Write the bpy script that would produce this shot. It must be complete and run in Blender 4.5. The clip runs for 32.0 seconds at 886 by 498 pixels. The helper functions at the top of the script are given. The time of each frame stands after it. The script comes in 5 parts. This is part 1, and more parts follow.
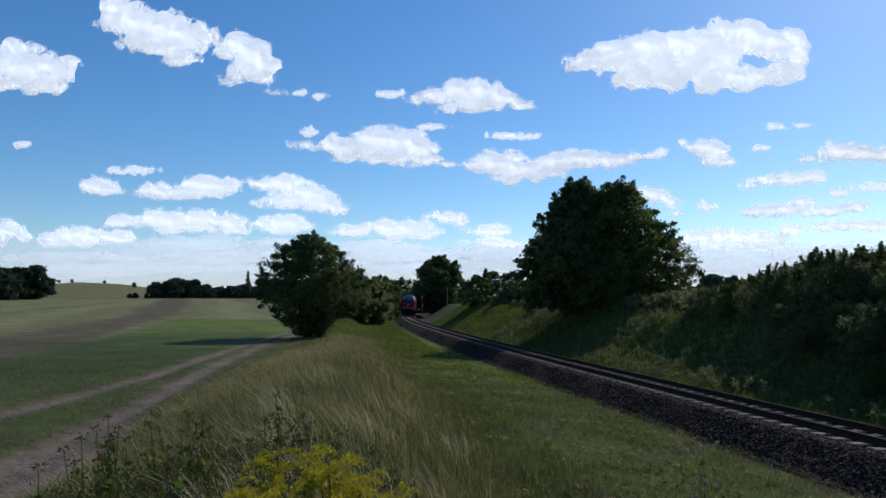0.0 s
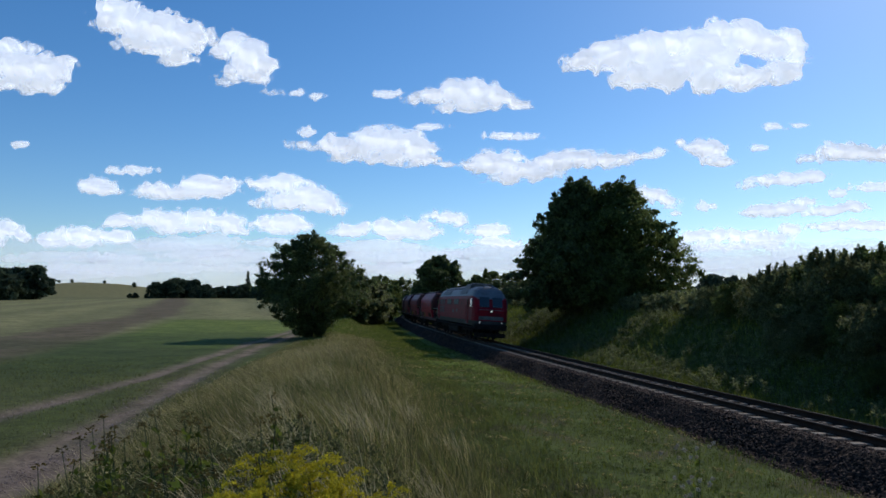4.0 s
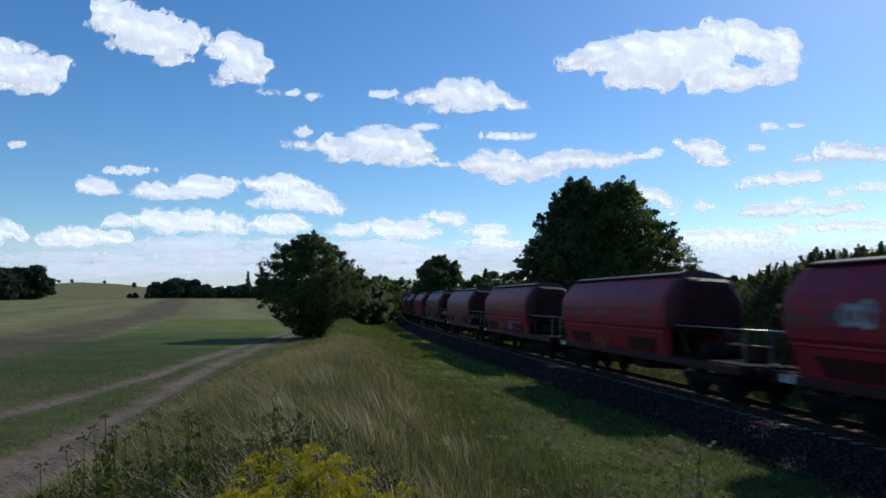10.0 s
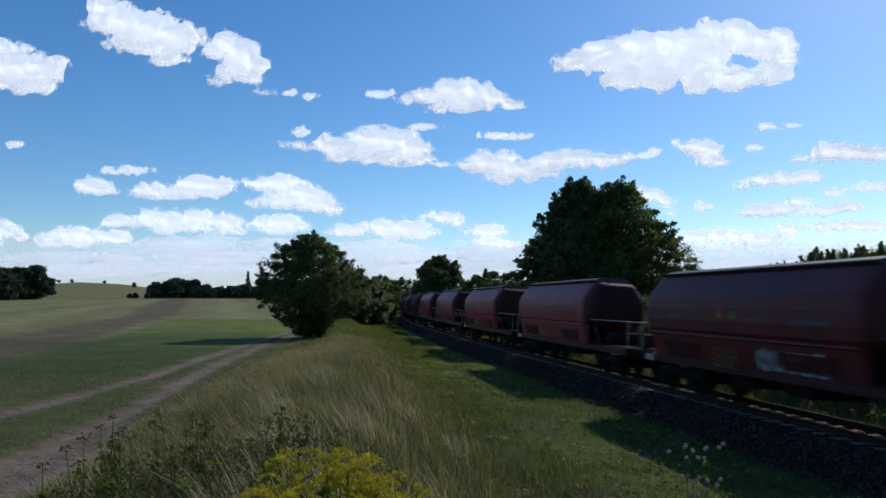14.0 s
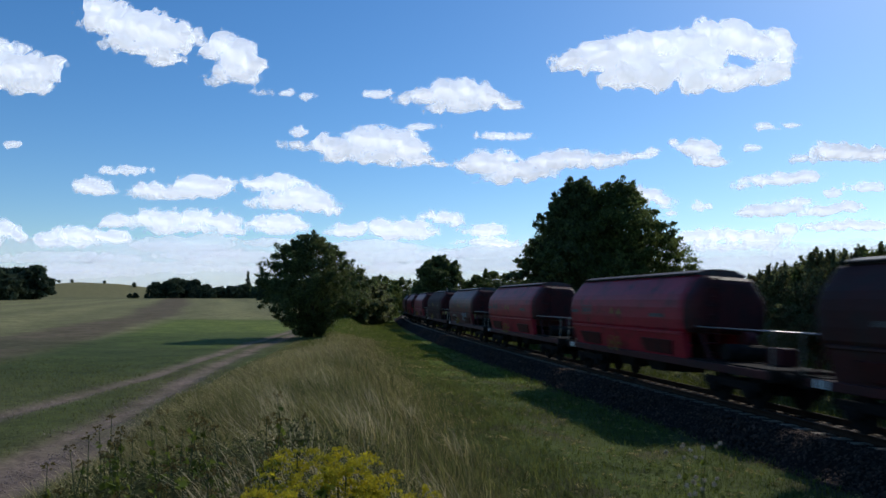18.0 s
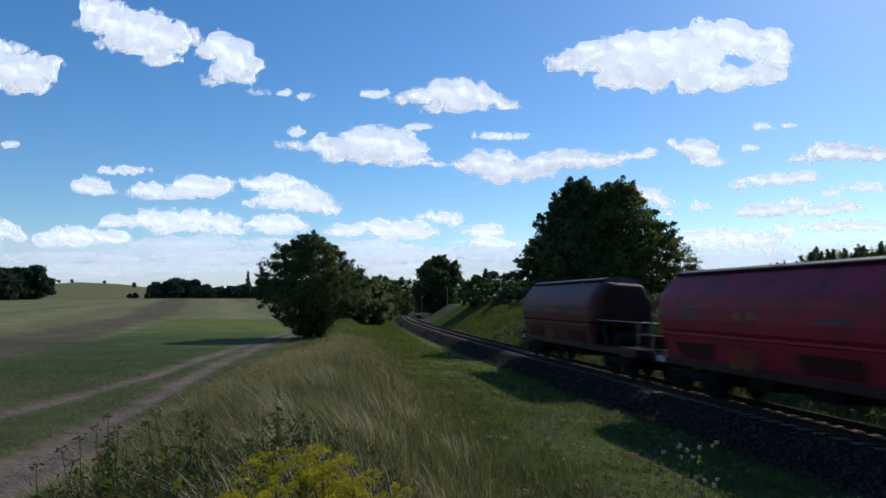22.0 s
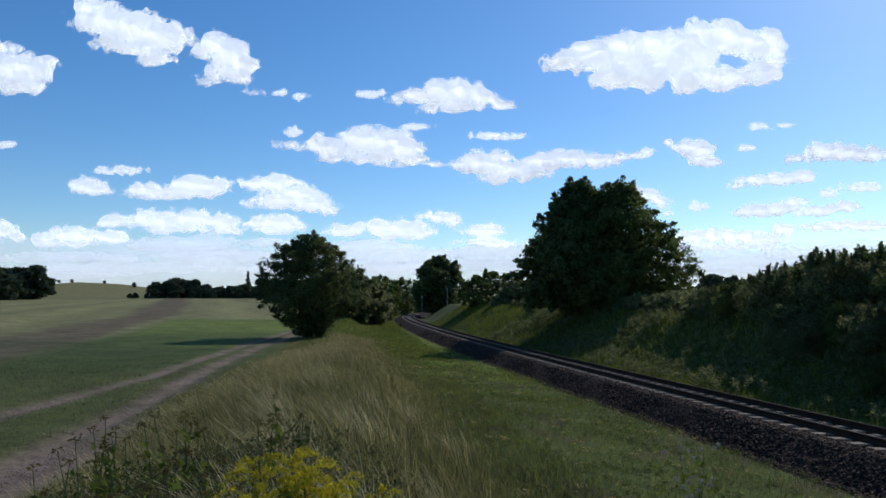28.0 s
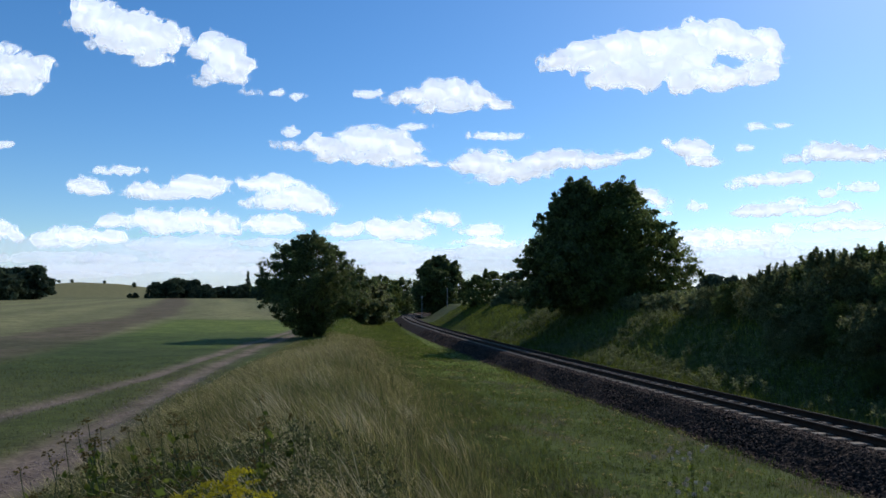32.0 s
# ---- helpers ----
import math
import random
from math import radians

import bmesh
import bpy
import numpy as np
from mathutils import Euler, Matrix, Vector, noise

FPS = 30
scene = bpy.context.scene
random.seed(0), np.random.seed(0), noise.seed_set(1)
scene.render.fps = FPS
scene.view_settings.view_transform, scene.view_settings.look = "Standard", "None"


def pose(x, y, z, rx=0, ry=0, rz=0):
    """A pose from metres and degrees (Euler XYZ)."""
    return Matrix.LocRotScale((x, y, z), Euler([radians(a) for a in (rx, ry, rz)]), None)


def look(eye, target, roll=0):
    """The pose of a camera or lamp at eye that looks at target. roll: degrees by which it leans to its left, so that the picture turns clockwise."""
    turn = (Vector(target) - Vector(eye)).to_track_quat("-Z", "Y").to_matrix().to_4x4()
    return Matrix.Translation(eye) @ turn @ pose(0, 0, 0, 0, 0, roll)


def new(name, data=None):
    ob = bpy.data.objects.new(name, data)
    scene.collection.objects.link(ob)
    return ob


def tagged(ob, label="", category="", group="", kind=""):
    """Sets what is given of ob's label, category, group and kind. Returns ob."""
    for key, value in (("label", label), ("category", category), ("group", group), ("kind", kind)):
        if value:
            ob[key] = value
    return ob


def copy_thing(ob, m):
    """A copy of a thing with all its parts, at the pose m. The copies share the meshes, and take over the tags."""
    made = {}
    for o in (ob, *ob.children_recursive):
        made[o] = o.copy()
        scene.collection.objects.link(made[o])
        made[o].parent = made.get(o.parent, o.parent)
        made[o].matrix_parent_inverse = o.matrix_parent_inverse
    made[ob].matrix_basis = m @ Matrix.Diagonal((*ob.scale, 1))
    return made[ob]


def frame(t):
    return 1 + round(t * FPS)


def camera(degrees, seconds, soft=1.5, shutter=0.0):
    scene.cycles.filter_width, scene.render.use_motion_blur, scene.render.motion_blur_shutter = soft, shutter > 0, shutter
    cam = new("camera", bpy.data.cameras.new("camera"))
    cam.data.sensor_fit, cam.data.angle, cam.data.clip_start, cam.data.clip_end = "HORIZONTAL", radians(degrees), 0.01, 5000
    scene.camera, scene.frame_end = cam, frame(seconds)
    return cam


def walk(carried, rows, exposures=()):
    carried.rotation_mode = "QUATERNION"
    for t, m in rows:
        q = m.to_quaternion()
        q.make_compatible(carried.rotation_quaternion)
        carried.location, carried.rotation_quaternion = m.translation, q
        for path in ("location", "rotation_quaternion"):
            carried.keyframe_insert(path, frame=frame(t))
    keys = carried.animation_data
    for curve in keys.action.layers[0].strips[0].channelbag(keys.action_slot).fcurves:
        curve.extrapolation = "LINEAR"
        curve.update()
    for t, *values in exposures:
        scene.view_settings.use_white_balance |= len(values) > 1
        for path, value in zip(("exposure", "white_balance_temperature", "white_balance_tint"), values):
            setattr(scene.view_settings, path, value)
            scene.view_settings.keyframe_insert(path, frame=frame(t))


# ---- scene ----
# A camera on a tripod on a grassy bank beside a single railway line in open farmland.
EYE = (0.0, 0.0, 3.16)
cam = camera(63.13, 32.0, soft=1.6, shutter=0.5)
STAND = pose(0, 0, 3.16, 90 + 4.10, 0, 0)
walk(cam, [(0.0, STAND), (32.0, STAND)], exposures=[(0.0, -0.66), (22.0, -0.64), (27.0, -0.60), (32.0, -0.50)])

# ---- light ----
SUN_EL, SUN_AZ = radians(37.0), radians(40.0)
world = bpy.data.worlds.new("world")
scene.world = world
world.use_nodes = True
wn = world.node_tree.nodes
sky = wn.new("ShaderNodeTexSky")
sky.sky_type = "NISHITA"
sky.sun_disc = False
sky.sun_elevation, sky.sun_rotation = SUN_EL, SUN_AZ
sky.altitude, sky.air_density, sky.dust_density, sky.ozone_density = 400, 1.0, 0.45, 3.0
rich = wn.new("ShaderNodeHueSaturation")
rich.inputs["Saturation"].default_value = 1.26
tint = wn.new("ShaderNodeMix")
tint.data_type, tint.blend_type = "RGBA", "MULTIPLY"
tint.inputs[0].default_value = 1.0
tint.inputs[7].default_value = (0.90, 1.01, 1.10, 1)
world.node_tree.links.new(rich.outputs["Color"], tint.inputs[6])
world.node_tree.links.new(sky.outputs["Color"], rich.inputs["Color"])
wn["Background"].inputs["Strength"].default_value = 0.170
world.node_tree.links.new(tint.outputs[2], wn["Background"].inputs["Color"])
sun = new("sun", bpy.data.lights.new("sun", "SUN"))
sun.data.energy, sun.data.angle, sun.data.color = 3.6, radians(0.5), (1.0, 0.95, 0.87)
sun.matrix_world = look((math.sin(SUN_AZ) * math.cos(SUN_EL) * 100, math.cos(SUN_AZ) * math.cos(SUN_EL) * 100, math.sin(SUN_EL) * 100), (0, 0, 0))


# ---- materials ----
def mat(name, c1, c2, scale=3.0, rough=0.8, metallic=0.0, bump=0.15, fine=40.0, leafy=0.0, attr="", dirt=None, dirt_amount=0.5, vary=0.0, island=0.0, spec=0.5, emit=0.0, stretch=(1, 1, 1)):
    """A surface with two scales of colour variation and relief."""
    m = bpy.data.materials.new(name)
    m.use_nodes = True
    nt = m.node_tree
    n, l = nt.nodes, nt.links
    b = n["Principled BSDF"]
    out = n["Material Output"]
    tc = n.new("ShaderNodeTexCoord")
    mp = n.new("ShaderNodeMapping")
    mp.inputs["Scale"].default_value = stretch
    l.new(tc.outputs["Object"], mp.inputs["Vector"])
    big = n.new("ShaderNodeTexNoise")
    big.inputs["Scale"].default_value, big.inputs["Detail"].default_value = scale, 5
    small = n.new("ShaderNodeTexNoise")
    small.inputs["Scale"].default_value, small.inputs["Detail"].default_value = fine, 4
    l.new(mp.outputs[0], big.inputs["Vector"])
    l.new(mp.outputs[0], small.inputs["Vector"])

    def mix(a, c, f, mode="MIX"):
        x = n.new("ShaderNodeMix")
        x.data_type, x.blend_type = "RGBA", mode
        for sock, val in ((x.inputs[6], a), (x.inputs[7], c), (x.inputs[0], f)):
            if isinstance(val, (int, float)):
                sock.default_value = val
            elif isinstance(val, tuple):
                sock.default_value = (*val, 1)
            else:
                l.new(val, sock)
        return x.outputs[2]

    def ramp(src, lo, hi):
        r = n.new("ShaderNodeMapRange")
        r.inputs[1].default_value, r.inputs[2].default_value = lo, hi
        l.new(src, r.inputs[0])
        return r.outputs[0]

    if attr:
        at = n.new("ShaderNodeVertexColor")
        at.layer_name = attr
        col = mix(at.outputs["Color"], c1, 0.0)
        col = mix(col, c2, ramp(big.outputs[0], 0.35, 0.75), "MULTIPLY")
    else:
        col = mix(c1, c2, ramp(big.outputs[0], 0.35, 0.65))
    if attr:
        mid = n.new("ShaderNodeTexNoise")
        mid.inputs["Scale"].default_value, mid.inputs["Detail"].default_value, mid.inputs["Roughness"].default_value = 1.6, 7, 0.7
        l.new(mp.outputs[0], mid.inputs["Vector"])
        col = mix(col, mix((0.55, 0.53, 0.48), (1.35, 1.35, 1.3), ramp(mid.outputs[0], 0.32, 0.68)), 0.85, "MULTIPLY")
    col = mix(col, mix((0.72, 0.72, 0.72), (1.25, 1.25, 1.25), ramp(small.outputs[0], 0.3, 0.7)), 0.8, "MULTIPLY")
    if dirt:
        dn = n.new("ShaderNodeTexNoise")
        dn.inputs["Scale"].default_value, dn.inputs["Detail"].default_value = scale * 2.3, 8
        l.new(mp.outputs[0], dn.inputs["Vector"])
        col = mix(col, dirt, ramp(dn.outputs[0], 0.62 - 0.25 * dirt_amount, 0.75))
    if vary:
        oi = n.new("ShaderNodeObjectInfo")
        col = mix(col, mix((1 - vary,) * 3, (1 + vary,) * 3, oi.outputs["Random"]), 1.0, "MULTIPLY")
    if island:
        ge = n.new("ShaderNodeNewGeometry")
        col = mix(col, mix((1 - island,) * 3, (1 + island,) * 3, ge.outputs["Random Per Island"]), 1.0, "MULTIPLY")
    l.new(col, b.inputs["Base Color"])
    b.inputs["Roughness"].default_value = rough
    b.inputs["Metallic"].default_value = metallic
    b.inputs["Specular IOR Level"].default_value = spec
    if bump:
        bp = n.new("ShaderNodeBump")
        bp.inputs["Strength"].default_value = bump
        bp.inputs["Distance"].default_value = 0.05
        l.new(small.outputs[0], bp.inputs["Height"])
        l.new(bp.outputs[0], b.inputs["Normal"])
    if emit:
        b.inputs["Emission Strength"].default_value = emit
        l.new(col, b.inputs["Emission Color"])
    if leafy:
        tr = n.new("ShaderNodeBsdfTranslucent")
        l.new(col, tr.inputs["Color"])
        ms = n.new("ShaderNodeMixShader")
        ms.inputs[0].default_value = leafy
        l.new(b.outputs[0], ms.inputs[1])
        l.new(tr.outputs[0], ms.inputs[2])
        l.new(ms.outputs[0], out.inputs["Surface"])
    return m


def glass(name, tint=(0.03, 0.04, 0.05)):
    m = bpy.data.materials.new(name)
    m.use_nodes = True
    b = m.node_tree.nodes["Principled BSDF"]
    b.inputs["Base Color"].default_value = (*tint, 1)
    b.inputs["Roughness"].default_value = 0.06
    b.inputs["Specular IOR Level"].default_value = 0.5
    return m


M_GROUND = mat("ground_soil_and_turf", (1, 1, 1), (0.58, 0.64, 0.48), 0.35, 0.95, bump=0.9, fine=7.0, attr="tone", spec=0.15)
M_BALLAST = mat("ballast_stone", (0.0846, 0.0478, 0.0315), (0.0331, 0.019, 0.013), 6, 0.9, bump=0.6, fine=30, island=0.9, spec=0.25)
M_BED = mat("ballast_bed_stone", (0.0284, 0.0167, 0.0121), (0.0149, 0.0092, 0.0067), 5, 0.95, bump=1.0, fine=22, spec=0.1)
M_EARTHSTONE = mat("pinkish_gravel", (0.2808, 0.2106, 0.1794), (0.1716, 0.1287, 0.1092), 6, 0.9, bump=0.3, fine=30, island=0.5, spec=0.2)
M_SLEEPER = mat("concrete_sleeper", (0.29, 0.22, 0.155), (0.2, 0.15, 0.105), 5, 0.9, bump=0.2, fine=60, vary=0.15, spec=0.3)
M_RAIL = mat("rusty_rail", (0.065, 0.032, 0.018), (0.042, 0.022, 0.013), 3, 0.9, bump=0.2, fine=50, spec=0.1)
M_RAILHEAD = mat("worn_rail_head", (0.075, 0.06, 0.052), (0.05, 0.042, 0.038), 3, 0.85, 0.0, bump=0.03, fine=50, spec=0.15)
M_BARK = mat("bark", (0.09, 0.07, 0.05), (0.05, 0.04, 0.03), 4, 0.95, bump=0.8, fine=20, spec=0.2)
M_LEAF_A = mat("leaf_dark_green", (0.1288, 0.1568, 0.0515), (0.0874, 0.112, 0.0381), 0.6, 0.55, bump=0, fine=3, leafy=0.55, island=0.45, spec=0.35)
M_LEAF_B = mat("leaf_mid_green", (0.135, 0.165, 0.046), (0.10, 0.13, 0.038), 0.5, 0.6, bump=0, fine=3, leafy=0.58, island=0.45, spec=0.3)
M_LEAF_C = mat("leaf_olive_green", (0.187, 0.198, 0.0825), (0.132, 0.1485, 0.0605), 0.5, 0.6, bump=0, fine=3, leafy=0.58, island=0.45, spec=0.3)
# far leaves: bluish distance haze is mixed into the green
M_LEAF_FAR = mat("far_leaf_green_with_haze", (0.085, 0.11, 0.062), (0.06, 0.08, 0.048), 0.1, 0.8, bump=0, fine=1, leafy=0.35, island=0.4, spec=0.1)
M_STRAW = mat("dry_grass_straw", (0.44, 0.36, 0.145), (0.23, 0.20, 0.08), 0.5, 0.8, bump=0, fine=4, leafy=0.5, island=0.75, spec=0.2)
M_PALE = mat("pale_straw_stalk", (0.66, 0.54, 0.30), (0.48, 0.38, 0.19), 0.5, 0.7, bump=0, fine=4, leafy=0.5, island=0.4, spec=0.3)
M_GRASS = mat("green_grass_blade", (0.15, 0.175, 0.026), (0.10, 0.125, 0.022), 0.4, 0.7, bump=0, fine=3, leafy=0.55, island=0.6, spec=0.2)
M_OLIVE = mat("olive_grass_blade", (0.17, 0.17, 0.045), (0.10, 0.115, 0.03), 0.4, 0.75, bump=0, fine=3, leafy=0.55, island=0.75, spec=0.2)
M_STEM = mat("weed_stem", (0.08, 0.096, 0.04), (0.064, 0.072, 0.032), 3, 0.8, bump=0, fine=9, leafy=0.2, island=0.3, spec=0.2)
M_WEED = mat("grey_green_weed", (0.132, 0.132, 0.0462), (0.0924, 0.099, 0.033), 1.5, 0.8, bump=0, fine=9, leafy=0.35, island=0.5, spec=0.2)
M_GOLD = mat("goldenrod_yellow", (0.595, 0.4781, 0.0266), (0.3825, 0.3294, 0.0266), 6, 0.7, bump=0, fine=30, leafy=0.5, island=0.35, spec=0.2)
M_TANSY = mat("faded_tansy_heads", (0.221, 0.1615, 0.0382), (0.1275, 0.0935, 0.0298), 6, 0.8, bump=0, fine=30, leafy=0.2, island=0.5, spec=0.2)
M_SEED = mat("pale_seed_head", (0.52, 0.46, 0.36), (0.36, 0.31, 0.24), 6, 0.9, bump=0, fine=30, leafy=0.3, island=0.3, spec=0.1)
M_RED = mat("red_paint", (0.3822, 0.0146, 0.0309), (0.2821, 0.0127, 0.0255), 0.8, 0.5, bump=0.05, fine=14, dirt=(0.07, 0.012, 0.014), dirt_amount=0.4, spec=0.3)
M_LOCO_RED = mat("traffic_red_paint", (0.25, 0.006, 0.014), (0.19, 0.006, 0.012), 0.8, 0.55, bump=0.04, fine=14, dirt=(0.08, 0.010, 0.012), dirt_amount=0.3, spec=0.12)
M_LOCO_ROOF = mat("grey_roof_paint", (0.12, 0.135, 0.15), (0.09, 0.10, 0.115), 1.0, 0.5, bump=0.08, fine=14, dirt=(0.07, 0.07, 0.07), dirt_amount=0.5)
M_HOOD = mat("sooty_roof_hood", (0.06, 0.065, 0.07), (0.035, 0.035, 0.04), 1.0, 0.6, bump=0.08, fine=14)
M_LOCO_GREY = mat("grey_skirt_paint", (0.036, 0.033, 0.032), (0.024, 0.022, 0.021), 1.0, 0.6, bump=0.08, fine=14, dirt=(0.06, 0.05, 0.045), dirt_amount=0.6, spec=0.2)
M_PINK = mat("faded_red_paint", (0.325, 0.0423, 0.0537), (0.2438, 0.0325, 0.0423), 0.8, 0.5, bump=0.06, fine=14, dirt=(0.10, 0.035, 0.035), dirt_amount=0.5, spec=0.35)
M_MAROON = mat("dirty_maroon_paint", (0.1656, 0.0138, 0.0193), (0.1104, 0.0138, 0.0166), 0.7, 0.5, bump=0.06, fine=14, dirt=(0.05, 0.025, 0.023), dirt_amount=0.6, spec=0.3)
# dark red parts; on end walls the darkness stands for shade between wagons
M_DARK_RED_AND_SHADE = mat("grimy_dark_red_and_end_shade", (0.075, 0.011, 0.011), (0.045, 0.010, 0.010), 0.9, 0.6, bump=0.08, fine=14, dirt=(0.025, 0.012, 0.012), dirt_amount=0.6, spec=0.2)
M_BLUE = mat("pale_blue_spray", (0.35, 0.45, 0.55), (0.28, 0.36, 0.45), 3, 0.6, bump=0, fine=30)
M_GRIME = mat("grimy_brown_paint", (0.065, 0.018, 0.017), (0.042, 0.015, 0.014), 0.7, 0.7, bump=0.08, fine=14, dirt=(0.035, 0.025, 0.023), dirt_amount=0.6, spec=0.2)
M_LID = mat("dark_roof_lid", (0.068, 0.036, 0.036), (0.044, 0.028, 0.0272), 1.0, 0.6, bump=0.08, fine=14)
M_UNDER = mat("black_running_gear", (0.014, 0.012, 0.011), (0.024, 0.019, 0.017), 4, 0.85, bump=0.2, fine=30, spec=0.06)
M_STEEL = mat("worn_steel", (0.24, 0.23, 0.22), (0.16, 0.155, 0.15), 5, 0.4, 0.8, bump=0.05, fine=40)
M_WHITE = mat("white_marking_paint", (0.75, 0.75, 0.73), (0.62, 0.62, 0.60), 3, 0.6, bump=0, fine=30)
M_CHALK = mat("chalky_spray_paint", (0.42, 0.40, 0.40), (0.30, 0.28, 0.28), 3, 0.7, bump=0, fine=30, spec=0.2)
M_YELLOW = mat("yellow_marking_paint", (0.30, 0.19, 0.02), (0.2, 0.12, 0.02), 3, 0.6, bump=0, fine=30)
M_GREYPANEL = mat("light_grey_panel", (0.13, 0.115, 0.11), (0.09, 0.082, 0.08), 3, 0.5, bump=0.02, fine=30, spec=0.15)
M_GLASS = glass("dark_window_glass")
M_LAMP = mat("lit_headlamp", (1.0, 0.96, 0.88), (1.0, 0.95, 0.85), 3, 0.3, bump=0, emit=0.8)
M_LENS = mat("unlit_lamp_lens", (0.5, 0.5, 0.48), (0.4, 0.4, 0.38), 9, 0.2, bump=0)
M_ROOFTILE = mat("grey_blue_roof", (0.20, 0.23, 0.27), (0.15, 0.17, 0.20), 1, 0.6, bump=0.2, fine=5)
M_PLASTER = mat("house_plaster", (0.55, 0.52, 0.46), (0.45, 0.42, 0.38), 1, 0.9, bump=0.1, fine=9)
M_POST = mat("weathered_post", (0.30, 0.29, 0.27), (0.2, 0.19, 0.18), 3, 0.8, bump=0.2, fine=20)


def cloud_material(name, glow, most, grain=0.03, hue=(0.90, 0.95, 1.08)):
    """Droplets that scatter and pass light; the rim is thin, the middle dense."""
    m = bpy.data.materials.new(name)
    m.use_nodes = True
    n, l = m.node_tree.nodes, m.node_tree.links
    b = n["Principled BSDF"]
    b.inputs["Base Color"].default_value = (0.86, 0.88, 0.92, 1)
    b.inputs["Roughness"].default_value = 1.0
    b.inputs["Specular IOR Level"].default_value = 0.0
    b.inputs["Emission Color"].default_value = (*hue, 1)
    # even glow added in place of sunlight scattered inside the cloud
    b.inputs["Emission Strength"].default_value = glow
    tr = n.new("ShaderNodeBsdfTranslucent")
    tr.inputs["Color"].default_value = (0.9, 0.92, 0.95, 1)
    both = n.new("ShaderNodeMixShader")
    both.inputs[0].default_value = 0.5
    l.new(b.outputs[0], both.inputs[1])
    l.new(tr.outputs[0], both.inputs[2])
    at = n.new("ShaderNodeAttribute")
    at.attribute_name = "droplets"
    no = n.new("ShaderNodeTexNoise")
    no.inputs["Scale"].default_value, no.inputs["Detail"].default_value = grain, 4
    tc = n.new("ShaderNodeTexCoord")
    l.new(tc.outputs["Object"], no.inputs["Vector"])
    wisp = n.new("ShaderNodeMapRange")
    wisp.inputs[1].default_value, wisp.inputs[2].default_value, wisp.inputs[3].default_value, wisp.inputs[4].default_value = 0.3, 0.7, 0.55, 1.45
    l.new(no.outputs[0], wisp.inputs[0])
    thin = n.new("ShaderNodeMath")
    thin.operation = "MULTIPLY"
    l.new(at.outputs["Fac"], thin.inputs[0])
    l.new(wisp.outputs[0], thin.inputs[1])
    cap = n.new("ShaderNodeMath")
    cap.operation = "MINIMUM"
    cap.inputs[1].default_value = most
    l.new(thin.outputs[0], cap.inputs[0])
    clear = n.new("ShaderNodeBsdfTransparent")
    out = n.new("ShaderNodeMixShader")
    l.new(cap.outputs[0], out.inputs[0])
    l.new(clear.outputs[0], out.inputs[1])
    l.new(both.outputs[0], out.inputs[2])
    l.new(out.outputs[0], n["Material Output"].inputs["Surface"])
    return m


M_CLOUD = cloud_material("cumulus_cloud", 1.04, 1.0)
M_CLOUD_LOW = cloud_material("low_cumulus_cloud", 1.22, 0.82, 0.012)
M_CLOUD_SCRAP = cloud_material("cloud_scrap", 1.3, 0.6)
M_CLOUD_HAZE = cloud_material("horizon_haze_streak", 1.05, 0.32, 0.005)
M_GLOW_VEIL = cloud_material("glowing_haze_tint", 0.80, 0.26, 0.002, (0.86, 0.95, 1.15))

# ---- plan: the railway's centre line ----
TH0, KS = -0.1901, (0.02672, 0.17283, -0.22063, 0.09693)
CANT = 0.0579
S = np.arange(-900.0, 760.5, 0.5)
U = np.clip(S, -60, 215) / 100.0
TH = TH0 + KS[0] * U + KS[1] * U**2 + KS[2] * U**3 + KS[3] * U**4
I0 = int(np.argmin(np.abs(S)))
CX = np.concatenate([[0], np.cumsum((np.sin(TH)[1:] + np.sin(TH)[:-1]) * 0.25)])
CY = np.concatenate([[0], np.cumsum((np.cos(TH)[1:] + np.cos(TH)[:-1]) * 0.25)])
CX, CY = CX - CX[I0] + 11.6167, CY - CY[I0] + 12.0


def rail_point(s, off=0.0, z=0.0):
    """A place off metres to the right of the centre line (seen by one who looks away down the line), z above the rail tops."""
    x, y, t = np.interp(s, S, CX), np.interp(s, S, CY), np.interp(s, S, TH)
    o, zz = off * math.cos(CANT) + z * math.sin(CANT), z * math.cos(CANT) - off * math.sin(CANT)
    return x + o * np.cos(t), y - o * np.sin(t), zz + 0 * x


def track_offset(x, y):
    """Signed distance to the centre line and the length along it, for arrays of places."""
    x, y = np.asarray(x, float), np.asarray(y, float)
    d, a = np.empty(x.size), np.empty(x.size)
    px, py = CX[::4], CY[::4]
    xf, yf = x.ravel(), y.ravel()
    for i in range(0, x.size, 4000):
        q = slice(i, i + 4000)
        r = (xf[q, None] - px) ** 2 + (yf[q, None] - py) ** 2
        k = r.argmin(1)
        t = TH[::4][k]
        dx, dy = xf[q] - px[k], yf[q] - py[k]
        along = dx * np.sin(t) + dy * np.cos(t)
        side = dx * np.cos(t) - dy * np.sin(t)
        far = np.abs(along) > 3
        d[q] = np.where(far, np.sign(side) * np.sqrt(r[np.arange(k.size), k]), side)
        a[q] = S[::4][k] + along
    return d.reshape(x.shape), a.reshape(x.shape)


def ease(v, a, b):
    t = np.clip((v - a) / (b - a), 0, 1)
    return t * t * (3 - 2 * t)


def wave(x, y, f, seed=0.0):
    """Cheap smooth unevenness."""
    return (np.sin(x * f + 1.3 * np.sin(y * f * 0.7 + seed)) + np.sin(y * f * 1.1 + 1.7 * np.sin(x * f * 0.6 + seed * 2)) + np.sin((x + y) * f * 0.53 + seed * 3)) / 3


